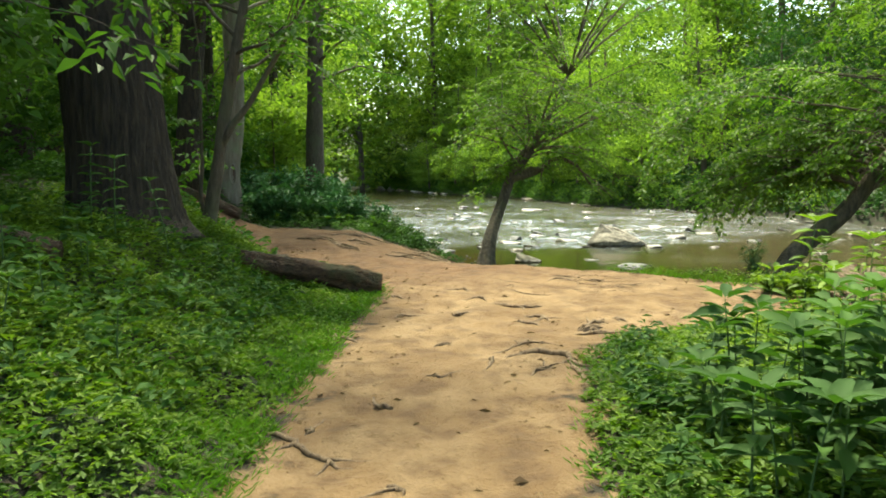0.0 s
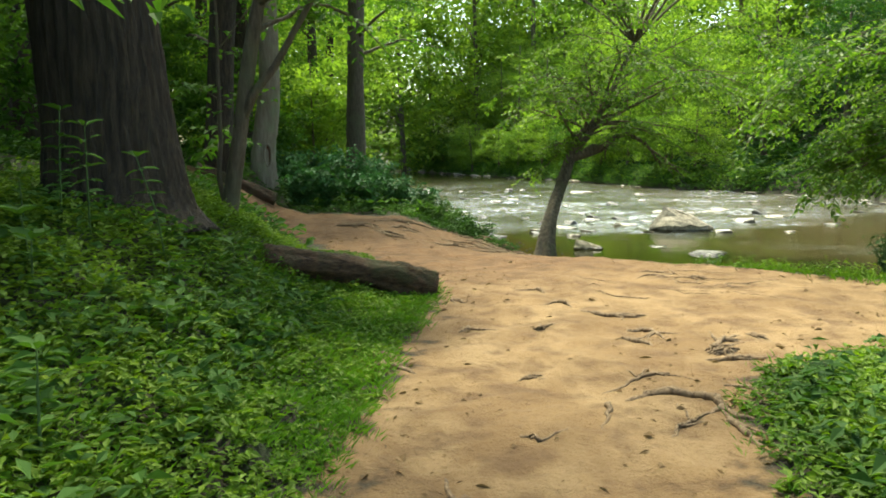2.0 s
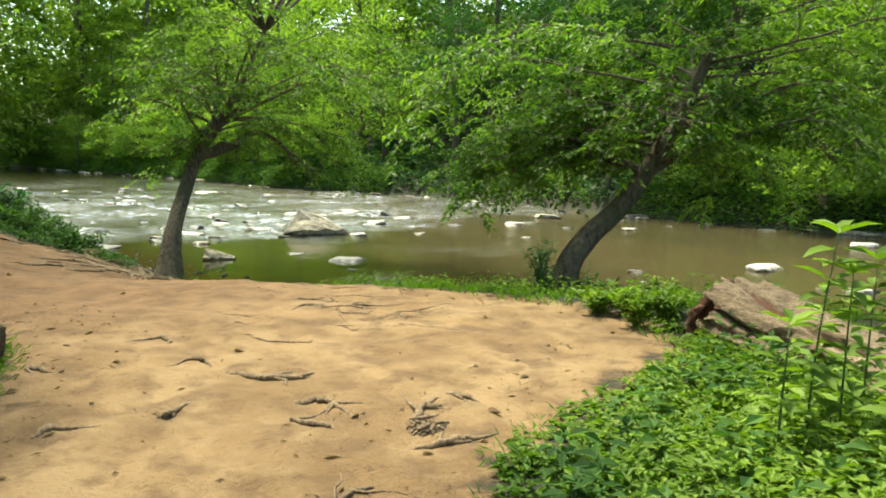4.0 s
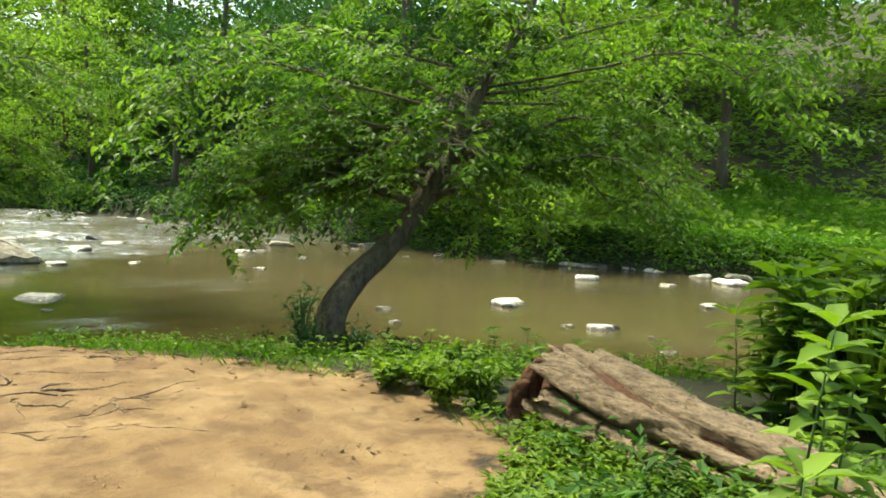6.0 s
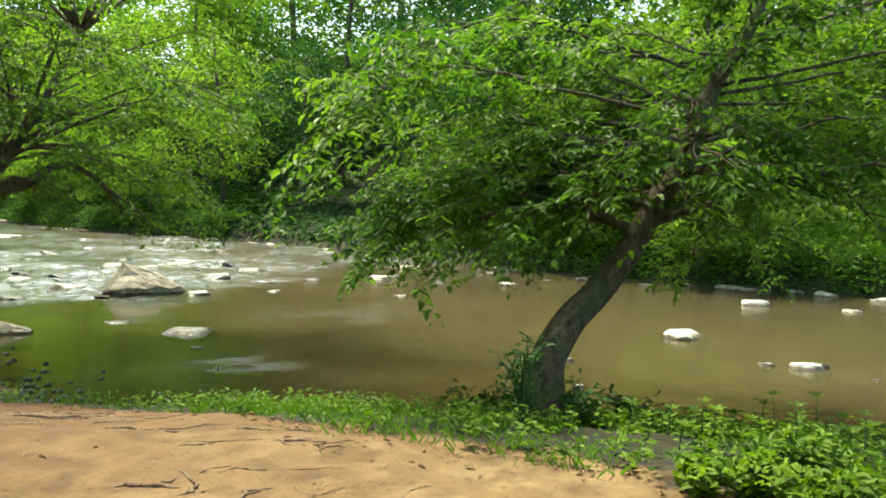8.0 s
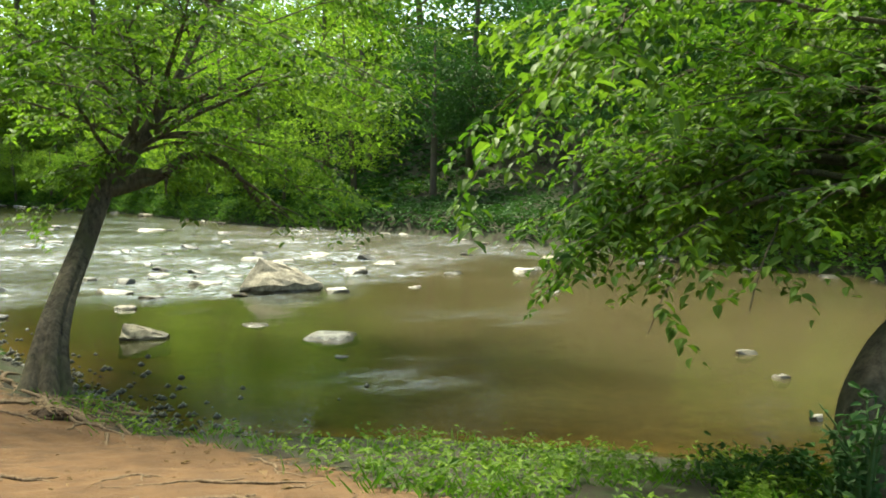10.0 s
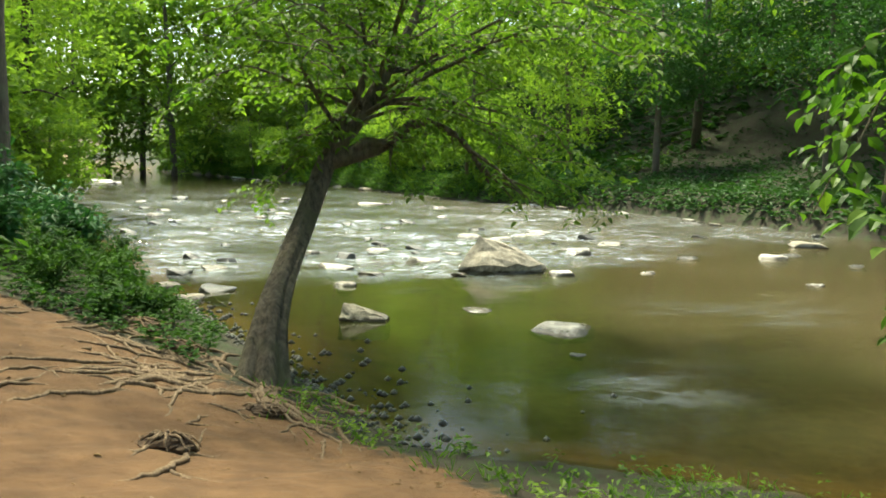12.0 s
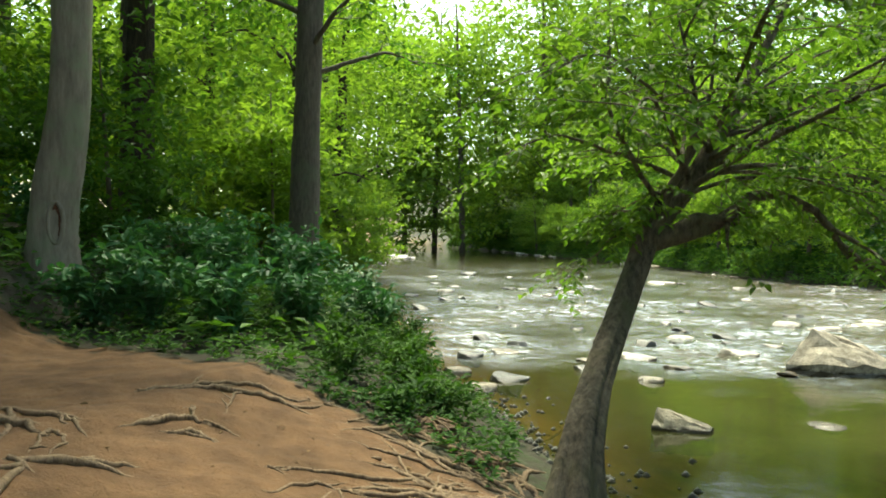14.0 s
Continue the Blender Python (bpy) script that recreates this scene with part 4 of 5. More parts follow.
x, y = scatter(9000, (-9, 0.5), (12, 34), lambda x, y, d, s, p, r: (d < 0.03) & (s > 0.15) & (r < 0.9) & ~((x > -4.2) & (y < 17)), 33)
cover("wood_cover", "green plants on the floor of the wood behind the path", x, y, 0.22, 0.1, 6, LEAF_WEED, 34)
x, y = scatter(12000, (-34, -2), (14, 80), lambda x, y, d, s, p, r: (d < -0.5) & (s > 0.4) & (p > -0.5), 35)
cover("wood_cover", "sparse green undergrowth of the wood", x, y, 0.4, 0.22, 5, LEAF_MAPLE, 36)
gm = np.random.default_rng(37)
u = gm.uniform(0, 1, 12000)
x, y = along_far(u)
u = u[(y < 36) | (y > 55)]
x, y = along_far(u)
w = gm.exponential(4.0, len(u)) + 0.3
cover("far_cover", "green growth on the far bank, sunlight painted into its leaves", x + w * 0.85, y + w * 0.45, 0.35, 0.26, 4, LEAF_FAR_SUNLIT, 38)
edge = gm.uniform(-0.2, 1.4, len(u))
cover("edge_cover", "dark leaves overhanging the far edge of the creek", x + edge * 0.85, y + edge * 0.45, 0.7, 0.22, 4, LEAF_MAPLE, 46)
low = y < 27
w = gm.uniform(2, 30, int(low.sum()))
cover("slope_cover", "green growth on the slope above the meadow, sunlight painted into its leaves", x[low] + w * 0.85, y[low] + w * 0.45, 0.6, 0.5, 4, LEAF_FAR_SUNLIT, 49)
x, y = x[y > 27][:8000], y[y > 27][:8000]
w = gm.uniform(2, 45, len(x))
cover("hill_cover", "undergrowth on the hillside above the far bank, shade painted into its leaves", x + w * 0.85, y + w * 0.45, 0.5, 0.75, 4, LEAF_PAINTED_SHADE, 39)

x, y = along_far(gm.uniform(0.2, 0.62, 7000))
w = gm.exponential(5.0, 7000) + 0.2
cover("hollow_cover", "low plants and ferns on the bank under the trees, shade painted into their leaves", x + w * 0.85, y + w * 0.45, 0.3, 0.3, 4, LEAF_PAINTED_SHADE, 45)

x, y = 30 + gm.uniform(0, 14, 9000), gm.uniform(2, 26, 9000)
m = side_of(FAR_SHORE, x, y) < -0.3
cover("meadow_grass", "sunlit yellow-green grass on the open bank downstream", x[m], y[m], 0.4, 0.32, 6, GRASS, 41, 0.6, 0.25)
x, y = scatter(1500, (1.0, 5.0), (2.5, 8.8), lambda x, y, d, s, p, r: (d < -0.25) & (x > 0) & (p > 0.05), 43)
cover("weed_cover", "larger dark green leaves among the herbs at the bend", x, y, 0.3, 0.1, 6, LEAF_WEED, 44)

# reeds beyond the rotten log
g = np.random.default_rng(40)
for i in range(16):
    x, y = g.uniform(6.2, 8.4), g.uniform(7.3, 8.6)
    root = empty("reed", at_ground(x, y, 0.02), "tall green reed with long flat blades by the water", "reed", "reeds by the log")
    n = 9
    a = g.uniform(0, 6.28, n)
    c = np.stack([np.cos(a) * 0.12, np.sin(a) * 0.12, g.uniform(0.25, 0.75, n)], 1)
    al = np.stack([np.cos(a) * 0.5, np.sin(a) * 0.5, np.full(n, 1.0)], 1)
    part("foliage", mesh_of("foliage", *leaf_blades(c, al, unit(np.stack([np.cos(a), np.sin(a), np.full(n, 0.3)], 1)), g.uniform(0.4, 0.7, n), 0.05), LEAF_HERB, True), root)["kind"] = "stuff"
for i in range(70):
    k += 1
    x, y = g.uniform(5.9, 8.6), g.uniform(6.6, 8.4)
    weed(x, y, g.uniform(0.6, 1.25), g.uniform(0.2, 0.32), k, LEAF_HERB if i % 3 else LEAF_WEED, "tall leafy green plant crowding the bank behind the log", "tall plants behind the log", 3)
for i in range(40):
    k += 1
    x, y = g.uniform(4.9, 7.0), g.uniform(9.0, 12.2)
    weed(x, y, g.uniform(0.15, 0.4), g.uniform(0.07, 0.12), k, LEAF_HERB, "small green herb on the bank above the water", "herbs on the bank", 2)


# ---------- logs ----------
def log(a, b, r0, r1, mat, label, seed, ragged=0.13, end_mat=None, sides=34):
    a, b = np.array(a, float), np.array(b, float)
    root = empty("fallen_log", a, label, "log")
    g = np.random.default_rng(seed)
    line = bend([(0, 0, 0), (b - a) * 0.5 + [0, 0, 0.02], b - a], 34)
    v, f = tube(line, [r0, r0 * 1.06, r0 * 0.9, (r0 + r1) / 2, r1 * 1.1, r1], sides, ragged, seed, True, 0.0, 0.16)
    part("trunk", clean("trunk", (v, f), mat), root)
    d = unit((b - a)[None])[0]
    disc = tube(np.array([-d * 0.012, d * 0.03]), [r0 * 0.86, r0 * 0.9], sides, 0.05, seed)
    part("sawn_end", clean("sawn_end", disc, end_mat or ROTTEN), root, "dark weathered end grain")
    return root, line


log((-0.86, 10.20, 0.06), (-2.41, 9.30, 0.46), 0.15, 0.12, ROTTEN, "dark rotten log lying in the grass at the path's edge", 1)
log((-5.45, 21.20, 0.35), (-7.20, 20.60, 1.16), 0.17, 0.17, ROTTEN, "short dark log behind the forked tree", 2)
log((-2.9, 5.9, 0.89), (-4.6, 6.1, 1.33), 0.09, 0.1, ROTTEN, "dark fallen branch half hidden in weeds", 3)


def weathered_log():
    """The big grey log at the water: a split, ridged shell over a crumbling brown heart."""
    g = np.random.default_rng(61)
    a, b = np.array((4.8, 8.95, 0.14)), np.array((4.2, 6.5, -0.08))
    root = empty("rotten_log", a, "big weathered grey rotten log with a crumbling brown end", "log")
    n, m = 150, 110
    d = unit((b - a)[None])[0]
    side = unit(np.cross(d, [0, 0, 1.0])[None])[0]
    up = np.cross(side, d)
    L = np.linalg.norm(b - a)
    verts = []
    ph = g.uniform(0, 6.28, 8)
    for i in range(n):
        s = i / (n - 1)
        for j in range(m):
            t = 2 * math.pi * j / m
            q = Vector((math.cos(t) * 1.3, math.sin(t) * 1.3, s * 1.6))
            grain = noise.noise(Vector((q.x * 4.5, q.y * 4.5, s * 3.2))) * 0.05 + noise.noise(Vector((q.x * 11, q.y * 11, s * 7 + 9))) * 0.025
            slab = 0.06 * math.copysign(1, noise.noise(q * 1.7 + Vector((5, 2, 1))))
            split = 0
            for at, wide, deep, run in ((1.25, 0.07, 0.14, 0.25), (0.5, 0.06, 0.11, 0.2), (1.95, 0.05, 0.1, 0.3), (2.5, 0.07, 0.12, 0.2)):
                split -= deep * math.exp(-((t - at - run * math.sin(5 * s + at * 7)) / wide) ** 2) * (0.4 + 0.6 * abs(math.sin(6 * s + at * 3)))
            r = (0.34 - 0.06 * s) * (1 + grain * 1.8 + slab) + split + 0.005 * g.normal()
            ragged = (0.1 * math.sin(3 * t + 1) + 0.06 * math.sin(8 * t) + 0.05 * math.sin(19 * t)) * max(0, 1 - i / 6)
            verts.append(d * (s * L + ragged) + side * math.cos(t) * r * 1.1 + up * math.sin(t) * r * 0.95)
    faces = [(i * m + j, i * m + (j + 1) % m, (i + 1) * m + (j + 1) % m, (i + 1) * m + j) for i in range(n - 1) for j in range(m)]
    part("shell", mesh_of("shell", verts, faces, LOG_GREY), root, "grey split outer wood")
    core = tube(bend([(0, 0, 0), d * L * 0.5, d * L], 20), [0.25, 0.24, 0.2], 16, 0.12, 5)
    heart = part("heart", clean("heart", core, LOG_HEART), root, "crumbling red-brown heartwood")
    for i, (across, tall, thick) in enumerate(((0.06, 0.28, 0.11), (0.2, 0.2, 0.09), (-0.1, 0.12, 0.1), (0.3, 0.05, 0.08))):
        foot = -d * 0.16 + side * across + up * -0.3
        line = bend([foot, foot + up * (0.2 + tall * 0.5) - d * 0.03, foot + up * (0.3 + tall) + d * 0.04], 12)
        part("splinter", clean("splinter", tube(line, [thick, thick * 0.95, thick * 0.8, thick * 0.35], 16, 0.2, 40 + i, True, 0.0, 0.25), LOG_HEART), heart, "upright shard of rotted red-brown wood")
    for i in range(16):
        q = -d * g.uniform(-0.05, 0.08) + side * g.normal(0, 0.17) + up * g.normal(0, 0.15)
        e = q - d * g.uniform(0.03, 0.12) + side * g.normal(0, 0.03) + np.array([0, 0, g.normal(0, 0.06)])
        part("splinter", clean("splinter", tube(np.array([q + d * 0.12, (q + e) / 2, e]), [0.05, 0.04, 0.02], 6, 0.25, i), LOG_HEART), heart)


LOG_GREY = bark_mat("weathered_wood", (0.06, 0.038, 0.024), (0.4, 0.305, 0.21), None, 1.6, 0.035, (8, 1.4, 8))
LOG_HEART = bark_mat("crumbling_wood", (0.05, 0.02, 0.01), (0.2, 0.085, 0.04), None, 2.0, 0.03, (5, 3, 5))
weathered_log()

# the hollow at the foot of the pale tree
hollow_tree = next(o for o in scene.objects if o.name.startswith("hollow_tree")).children[0]
nx, ny = 0.57, -0.82
t = np.linspace(0, 2 * np.pi, 20)
lip = np.stack([0.05 + nx * 0.335 - ny * 0.1 * np.cos(t), ny * 0.335 + nx * 0.1 * np.cos(t), 0.95 + 0.3 * np.sin(t)], 1)
part("hollow_rim", clean("hollow_rim", tube(lip, [0.035, 0.025, 0.035], 7, 0.15, 3, False), BARK_PALE), hollow_tree, "swollen bark rim")
# shallow rotted-wood patch; the hollow's dark depth is painted, not cut
fill = np.vstack([lip - np.array([nx, ny, 0]) * 0.01, [[0.05 + nx * 0.3, ny * 0.3, 0.95]]])
part("hollow", mesh_of("hollow", fill, [(i, (i + 1) % 20, 20) for i in range(20)], LOG_HEART), hollow_tree, "rotted brown patch standing for the hollow's dark depth")


# ---------- rocks in the creek ----------
def rock_mesh(seed, mat, sharp):
    g = np.random.default_rng(seed)
    bm = bmesh.new()
    bmesh.ops.create_icosphere(bm, subdivisions=3, radius=1.0)
    planes = [(unit(g.normal(0, 1, (1, 3)) * [[1, 1, 0.5]])[0], g.uniform(0.5, 0.85)) for _ in range(sharp)]
    planes += [(unit(np.array([[g.normal(0, 0.22), g.normal(0, 0.22), 1.0]]))[0], g.uniform(0.4, 0.52)), (unit(np.array([[g.normal(0, 0.6), -0.7, 0.8]]))[0], g.uniform(0.45, 0.6))]
    off = g.uniform(0, 50, 3)
    for v in bm.verts:
        p = np.array(v.co)
        for nrm, lim in planes:
            e = p @ nrm - lim
            if e > 0:
                p = p - nrm * e * 0.92
        q = Vector(p * 1.6 + off)
        p = p * (1 + 0.16 * noise.noise(q) + 0.06 * noise.noise(q * 3.1))
        v.co = p
    me = bpy.data.meshes.new("rock")
    bm.to_mesh(me)
    bm.free()
    me.polygons.foreach_set("use_smooth", np.full(len(me.polygons), True))
    me.set_sharp_from_angle(angle=radians(24))
    me.materials.append(mat)
    return me


# brighter copy of the pale rock: the sun's glare is put into its colour
ROCK_SUNLIT = rock_mat("rock_sunlit", (0.3, 0.28, 0.25), (0.6, 0.57, 0.53), wet=True)
SHAPES = {kind: [rock_mesh(70 + i + 10 * j, mat, 9) for i in range(4)] for j, (kind, mat) in enumerate((("pale", ROCK_PALE), ("tan", ROCK_TAN), ("dark", ROCK_DARK), ("white", ROCK_SUNLIT)))}
ROCK_LABEL = {"pale": "pale grey rock standing out of the shallow creek", "tan": "tan rock lying in the shallow creek", "dark": "dark wet rock in the creek", "white": "pale boulder in the creek, painted almost white as in full sun"}
rk = np.random.default_rng(80)


def rocks(kind, spots):
    for x, y, w, h in spots:
        ob = new("creek_rock", SHAPES[kind][rk.integers(0, 4)])
        tagged(ob, ROCK_LABEL[kind], "rock", "rocks in the creek")
        ob.location = (x, y, WATER - 0.12 * h)
        ob.rotation_euler = (0, 0, rk.uniform(-0.5, 0.5))
        ob.scale = (w * 0.6, w * rk.uniform(0.4, 0.6), h * 0.85)


rocks("dark", [(-6.2, 45.2, 0.7, 0.33), (-0.9, 32.6, 0.48, 0.28), (0.0, 31.9, 0.51, 0.35), (-0.9, 30.1, 0.57, 0.25), (0.1, 27.5, 0.69, 0.31), (3.1, 32.9, 0.55, 0.31), (4.2, 37.8, 0.3, 0.12), (-0.3, 36.1, 0.3, 0.12), (5.3, 34.9, 0.6, 0.17), (5.3, 21.6, 0.22, 0.07), (4.0, 43.5, 0.45, 0.23), (26.4, 31.8, 2.0, 0.6)])
rocks("pale", [(-4.0, 47.7, 1.0, 0.4), (-6.4, 58.4, 0.98, 0.33), (0.5, 47.3, 0.73, 0.22), (4.1, 34.2, 1.03, 0.23), (2.6, 30.4, 1.1, 0.27), (7.7, 38.0, 1.19, 0.41), (8.6, 37.3, 1.15, 0.29), (10.3, 38.8, 1.2, 0.24), (5.0, 31.5, 1.05, 0.3), (5.7, 23.3, 1.25, 0.2), (10.0, 33.8, 1.12, 0.35), (12.0, 35.9, 1.23, 0.18), (10.8, 39.5, 1.5, 0.24), (28.3, 20.6, 1.06, 0.42), (27.8, 23.6, 1.3, 0.32), (31.2, 19.1, 0.88, 0.26), (27.4, 24.1, 0.68, 0.27), (24.0, 25.6, 0.35, 0.13)])
rocks("white", [(-4.7, 62.3, 0.92, 0.5), (-16.0, 95.0, 2.2, 0.7), (-13.5, 76.3, 1.29, 0.6), (-13.6, 89.5, 1.67, 0.6), (1.4, 48.9, 0.91, 0.4), (1.6, 63.1, 0.71, 0.35), (6.5, 58.3, 1.8, 0.38), (7.8, 29.2, 0.89, 0.28), (15.1, 18.7, 1.31, 0.33), (22.5, 21.8, 1.22, 0.5), (13.9, 15.9, 0.35, 0.14), (20.4, 16.1, 0.91, 0.24), (24.1, 19.6, 0.64, 0.23), (29.5, 21.3, 1.01, 0.58), (27.1, 18.9, 1.5, 0.6)])
rocks("white", [(14.5, 14.2, 0.23, 0.09), (13.4, 13.2, 0.36, 0.08), (15.3, 32.0, 0.93, 0.33), (18.5, 28.7, 0.82, 0.25), (11.6, 19.3, 0.37, 0.17), (10.7, 17.8, 0.29, 0.16), (9.3, 16.1, 0.21, 0.18), (14.3, 15.4, 0.7, 0.33), (13.0, 27.0, 0.4, 0.14)])
rocks("tan", [(-0.2, 30.7, 0.76, 0.18), (4.7, 25.0, 0.57, 0.09), (2.6, 28.0, 0.61, 0.25), (3.4, 29.4, 0.68, 0.23), (13.8, 43.6, 0.69, 0.23), (14.7, 15.3, 0.4, 0.28), (31.6, 16.3, 1.25, 0.38), (18.7, 34.8, 1.42, 0.47), (25.6, 26.5, 0.92, 0.32), (27.0, 26.4, 0.98, 0.49), (-0.4, 26.6, 0.7, 0.3), (-0.9, 28.0, 0.6, 0.28)])


for i in range(70):
    y = 29 + 34 * rk.random() ** 1.4
    lo, hi = np.interp(y, NEAR_SHORE[:, 1], NEAR_SHORE[:, 0]) + 0.8, np.interp(y, FAR_SHORE[:, 1], FAR_SHORE[:, 0]) - 1
    w = rk.uniform(0.2, 0.75)
    rocks(("dark", "dark", "dark", "tan", "pale")[rk.integers(0, 5)], [(lo + (hi - lo) * rk.random(), y, w, w * rk.uniform(0.2, 0.4))])


for i in range(46):
    x, y = along_far(rk.uniform(0.05, 0.75))
    w = rk.uniform(0.4, 1.4)
    rocks(("dark", "tan", "tan", "pale")[rk.integers(0, 4)], [(x - 0.5 + rk.normal(0, 0.4), y - 0.3 + rk.normal(0, 0.4), w, w * rk.uniform(0.25, 0.5))])


def wedge_rock(name, x, y, turn, w, dpt, h, mat, label, seed, peak):
    """An angular rock with a ridge and flat facets."""
    g = np.random.default_rng(seed)
    bm = bmesh.new()
    base = [(-0.5, -0.35), (-0.1, -0.5), (0.42, -0.38), (0.5, 0.1), (0.2, 0.5), (-0.35, 0.42)]
    low = [bm.verts.new((a * w, b * dpt, -0.3)) for a, b in base]
    mid = [bm.verts.new((a * w * 0.97, b * dpt * 0.95, h * g.uniform(0.08, 0.3))) for a, b in base]
    top = [bm.verts.new((peak * w - 0.1 * w, -0.05 * dpt, h)), bm.verts.new((peak * w + 0.22 * w, 0.05 * dpt, h * 0.78)), bm.verts.new((peak * w + 0.02 * w, 0.25 * dpt, h * 0.85))]
    for i in range(6):
        bm.faces.new((low[i], low[(i + 1) % 6], mid[(i + 1) % 6], mid[i]))
    bmesh.ops.convex_hull(bm, input=mid + top)
    bmesh.ops.subdivide_edges(bm, edges=bm.edges[:], cuts=3, use_grid_fill=True)
    for v in bm.verts:
        v.co += Vector(g.normal(0, 0.012 * w, 3))
    bmesh.ops.recalc_face_normals(bm, faces=bm.faces[:])
    me = bpy.data.meshes.new(name)
    bm.to_mesh(me)
    bm.free()
    me.materials.append(mat)
    ob = tagged(new(name, me), label, "rock", "rocks in the creek")
    ob.matrix_world = pose(x, y, WATER, 0, 0, turn)


wedge_rock("boulder", 6.6, 30.1, -12, 2.2, 1.6, 0.8, ROCK_TAN, "big angular tan boulder with a ridged top in the creek", 91, -0.15)
wedge_rock("creek_rock", 2.65, 24.4, -8, 0.85, 0.5, 0.27, ROCK_TAN, "grey wedge-shaped rock in the still pool", 92, -0.3)

# stones on the bed and dark pebbles at the pool's edge
g = np.random.default_rng(95)
n = 420
u = g.uniform(0.12, 1, n) ** 0.8
px = np.interp(u, [0, 0.25, 0.5, 1], [4.3, 2.4, 1.75, -0.6]) + g.exponential(0.4, n) - 0.3
py = np.interp(u, [0, 0.25, 0.5, 1], [17.7, 18.7, 20.6, 26.5]) + g.normal(0, 0.25, n) + 0.1
pieces = []
for i in range(n):
    s = g.uniform(0.015, 0.05)
    z = max(float(height(px[i:i + 1], py[i:i + 1])[0]), WATER - 0.01)
    pieces.append(tube(np.array([(px[i] - s, py[i], z), (px[i], py[i], z + s * 0.35), (px[i] + s, py[i] + 0.3 * s, z)]), [s * 0.3, s * 0.9, s * 0.3], 6, 0.15, i))
tagged(new("pebbles", clean("pebbles", joined(pieces), ROCK_DARK)), "dark wet pebbles at the edge of the pool", "pebbles", kind="stuff")

# litter of twigs, leaves and bark crumbs on the dirt
x, y = scatter(15000, (-3.5, 4.2), (2, 20), lambda x, y, d, s, p, r: (d > -0.1) & (r < np.clip(0.95 - d * 0.75 + 0.3 * p, 0.1, 1)), 96)
g = np.random.default_rng(97)
LITTER = leaf_mat("leaf_litter", (0.085, 0.052, 0.027), (0.28, 0.18, 0.095), 0.8, 0.1)
c = np.stack([x, y, height(x, y) + 0.006], 1)
a = g.uniform(0, 6.28, len(x))
s = 0.01 + g.exponential(0.019, len(x))
tagged(new("leaf_litter", mesh_of("leaf_litter", *leaf_quads(c, np.stack([np.cos(a), np.sin(a), a * 0], 1), unit(np.array([0, 0, 1.0]) + g.normal(0, 0.2, c.shape)), s, s * g.uniform(0.12, 0.6, len(x)), 0.3), LITTER, False)), "dry brown leaf bits and twigs on the dirt", "litter", kind="stuff")


# ---------- roots in the dirt ----------
rg = np.random.default_rng(98)


def exposed_root(points, r):
    p = bend(np.array(points), 5 * len(points))
    p[1:-1] += rg.normal(0, 0.012, (len(p) - 2, 2))
    z = height(p[:, 0], p[:, 1])
    lift = np.sin(np.linspace(0, np.pi, len(p))) * r * 1.1 - r * 0.55
    line = np.column_stack([p, z + lift + rg.normal(0, r * 0.15, len(p))])
    r = r * 1.1
    pieces = [tube(line - line[0], [r * 0.55, r, r * 0.9, r * 0.35], 8, 0.14, int(r * 1e4))]
    for _ in range(3 if len(points) > 2 else 1):
        i = rg.integers(1, len(p) - 2)
        d = unit((p[i + 1] - p[i])[None])[0]
        t = rg.choice([-1, 1]) * rg.uniform(0.3, 0.9)
        d = np.array([d[0] * math.cos(t) - d[1] * math.sin(t), d[0] * math.sin(t) + d[1] * math.cos(t)])
        q = p[i] + d * np.linspace(0, rg.uniform(0.15, 0.5), 6)[:, None] + np.vstack([np.zeros(2), rg.normal(0, 0.012, (5, 2))])
        side = np.column_stack([q, height(q[:, 0], q[:, 1]) + np.linspace(0.5, -0.6, 6) * r])
        pieces.append(tube(side - line[0], [r * 0.6, r * 0.5, r * 0.15], 6, 0.1, 3))
    ob = new("exposed_root", clean("exposed_root", joined(pieces), ROOT))
    ob.location = line[0]
    tagged(ob, "gnarled brown tree root worn bare in the dirt", "root", "roots in the dirt")


exposed_root([(-2.57, 17.72), (-2.24, 17.95), (-1.91, 18.27)], 0.033)
exposed_root([(-3.51, 18.93), (-2.92, 18.66), (-2.56, 18.61)], 0.027)
exposed_root([(-2.37, 18.73), (-2.22, 19.01), (-2.07, 19.29), (-1.87, 19.30)], 0.028)
exposed_root([(-2.22, 19.63), (-2.06, 19.31)], 0.017)
exposed_root([(-2.83, 19.75), (-2.62, 20.01), (-2.36, 20.30), (-2.06, 20.69), (-1.63, 20.65), (-1.48, 21.08)], 0.022)
exposed_root([(-2.86, 18.09), (-3.20, 18.66), (-3.61, 19.06)], 0.023)
exposed_root([(-2.53, 17.92), (-2.65, 18.28), (-2.54, 18.30), (-2.41, 18.19)], 0.017)
exposed_root([(-1.26, 18.85), (-0.98, 19.05), (-0.58, 19.17), (-0.23, 19.60), (-0.07, 20.41)], 0.018)
exposed_root([(-0.69, 20.65), (-0.36, 20.92), (0.15, 20.87)], 0.017)
exposed_root([(-1.19, 21.14), (-0.98, 22.30), (-0.59, 22.34), (-0.01, 22.39)], 0.024)
exposed_root([(-1.10, 20.38), (-0.88, 21.24), (-0.46, 21.56), (-0.02, 22.62)], 0.022)
exposed_root([(-1.93, 19.62), (-2.07, 20.31), (-1.87, 20.52)], 0.014)
exposed_root([(-1.55, 21.50), (-1.19, 22.08), (-0.92, 23.44)], 0.021)
exposed_root([(-0.42, 20.11), (-0.26, 21.07), (0.05, 21.76)], 0.016)
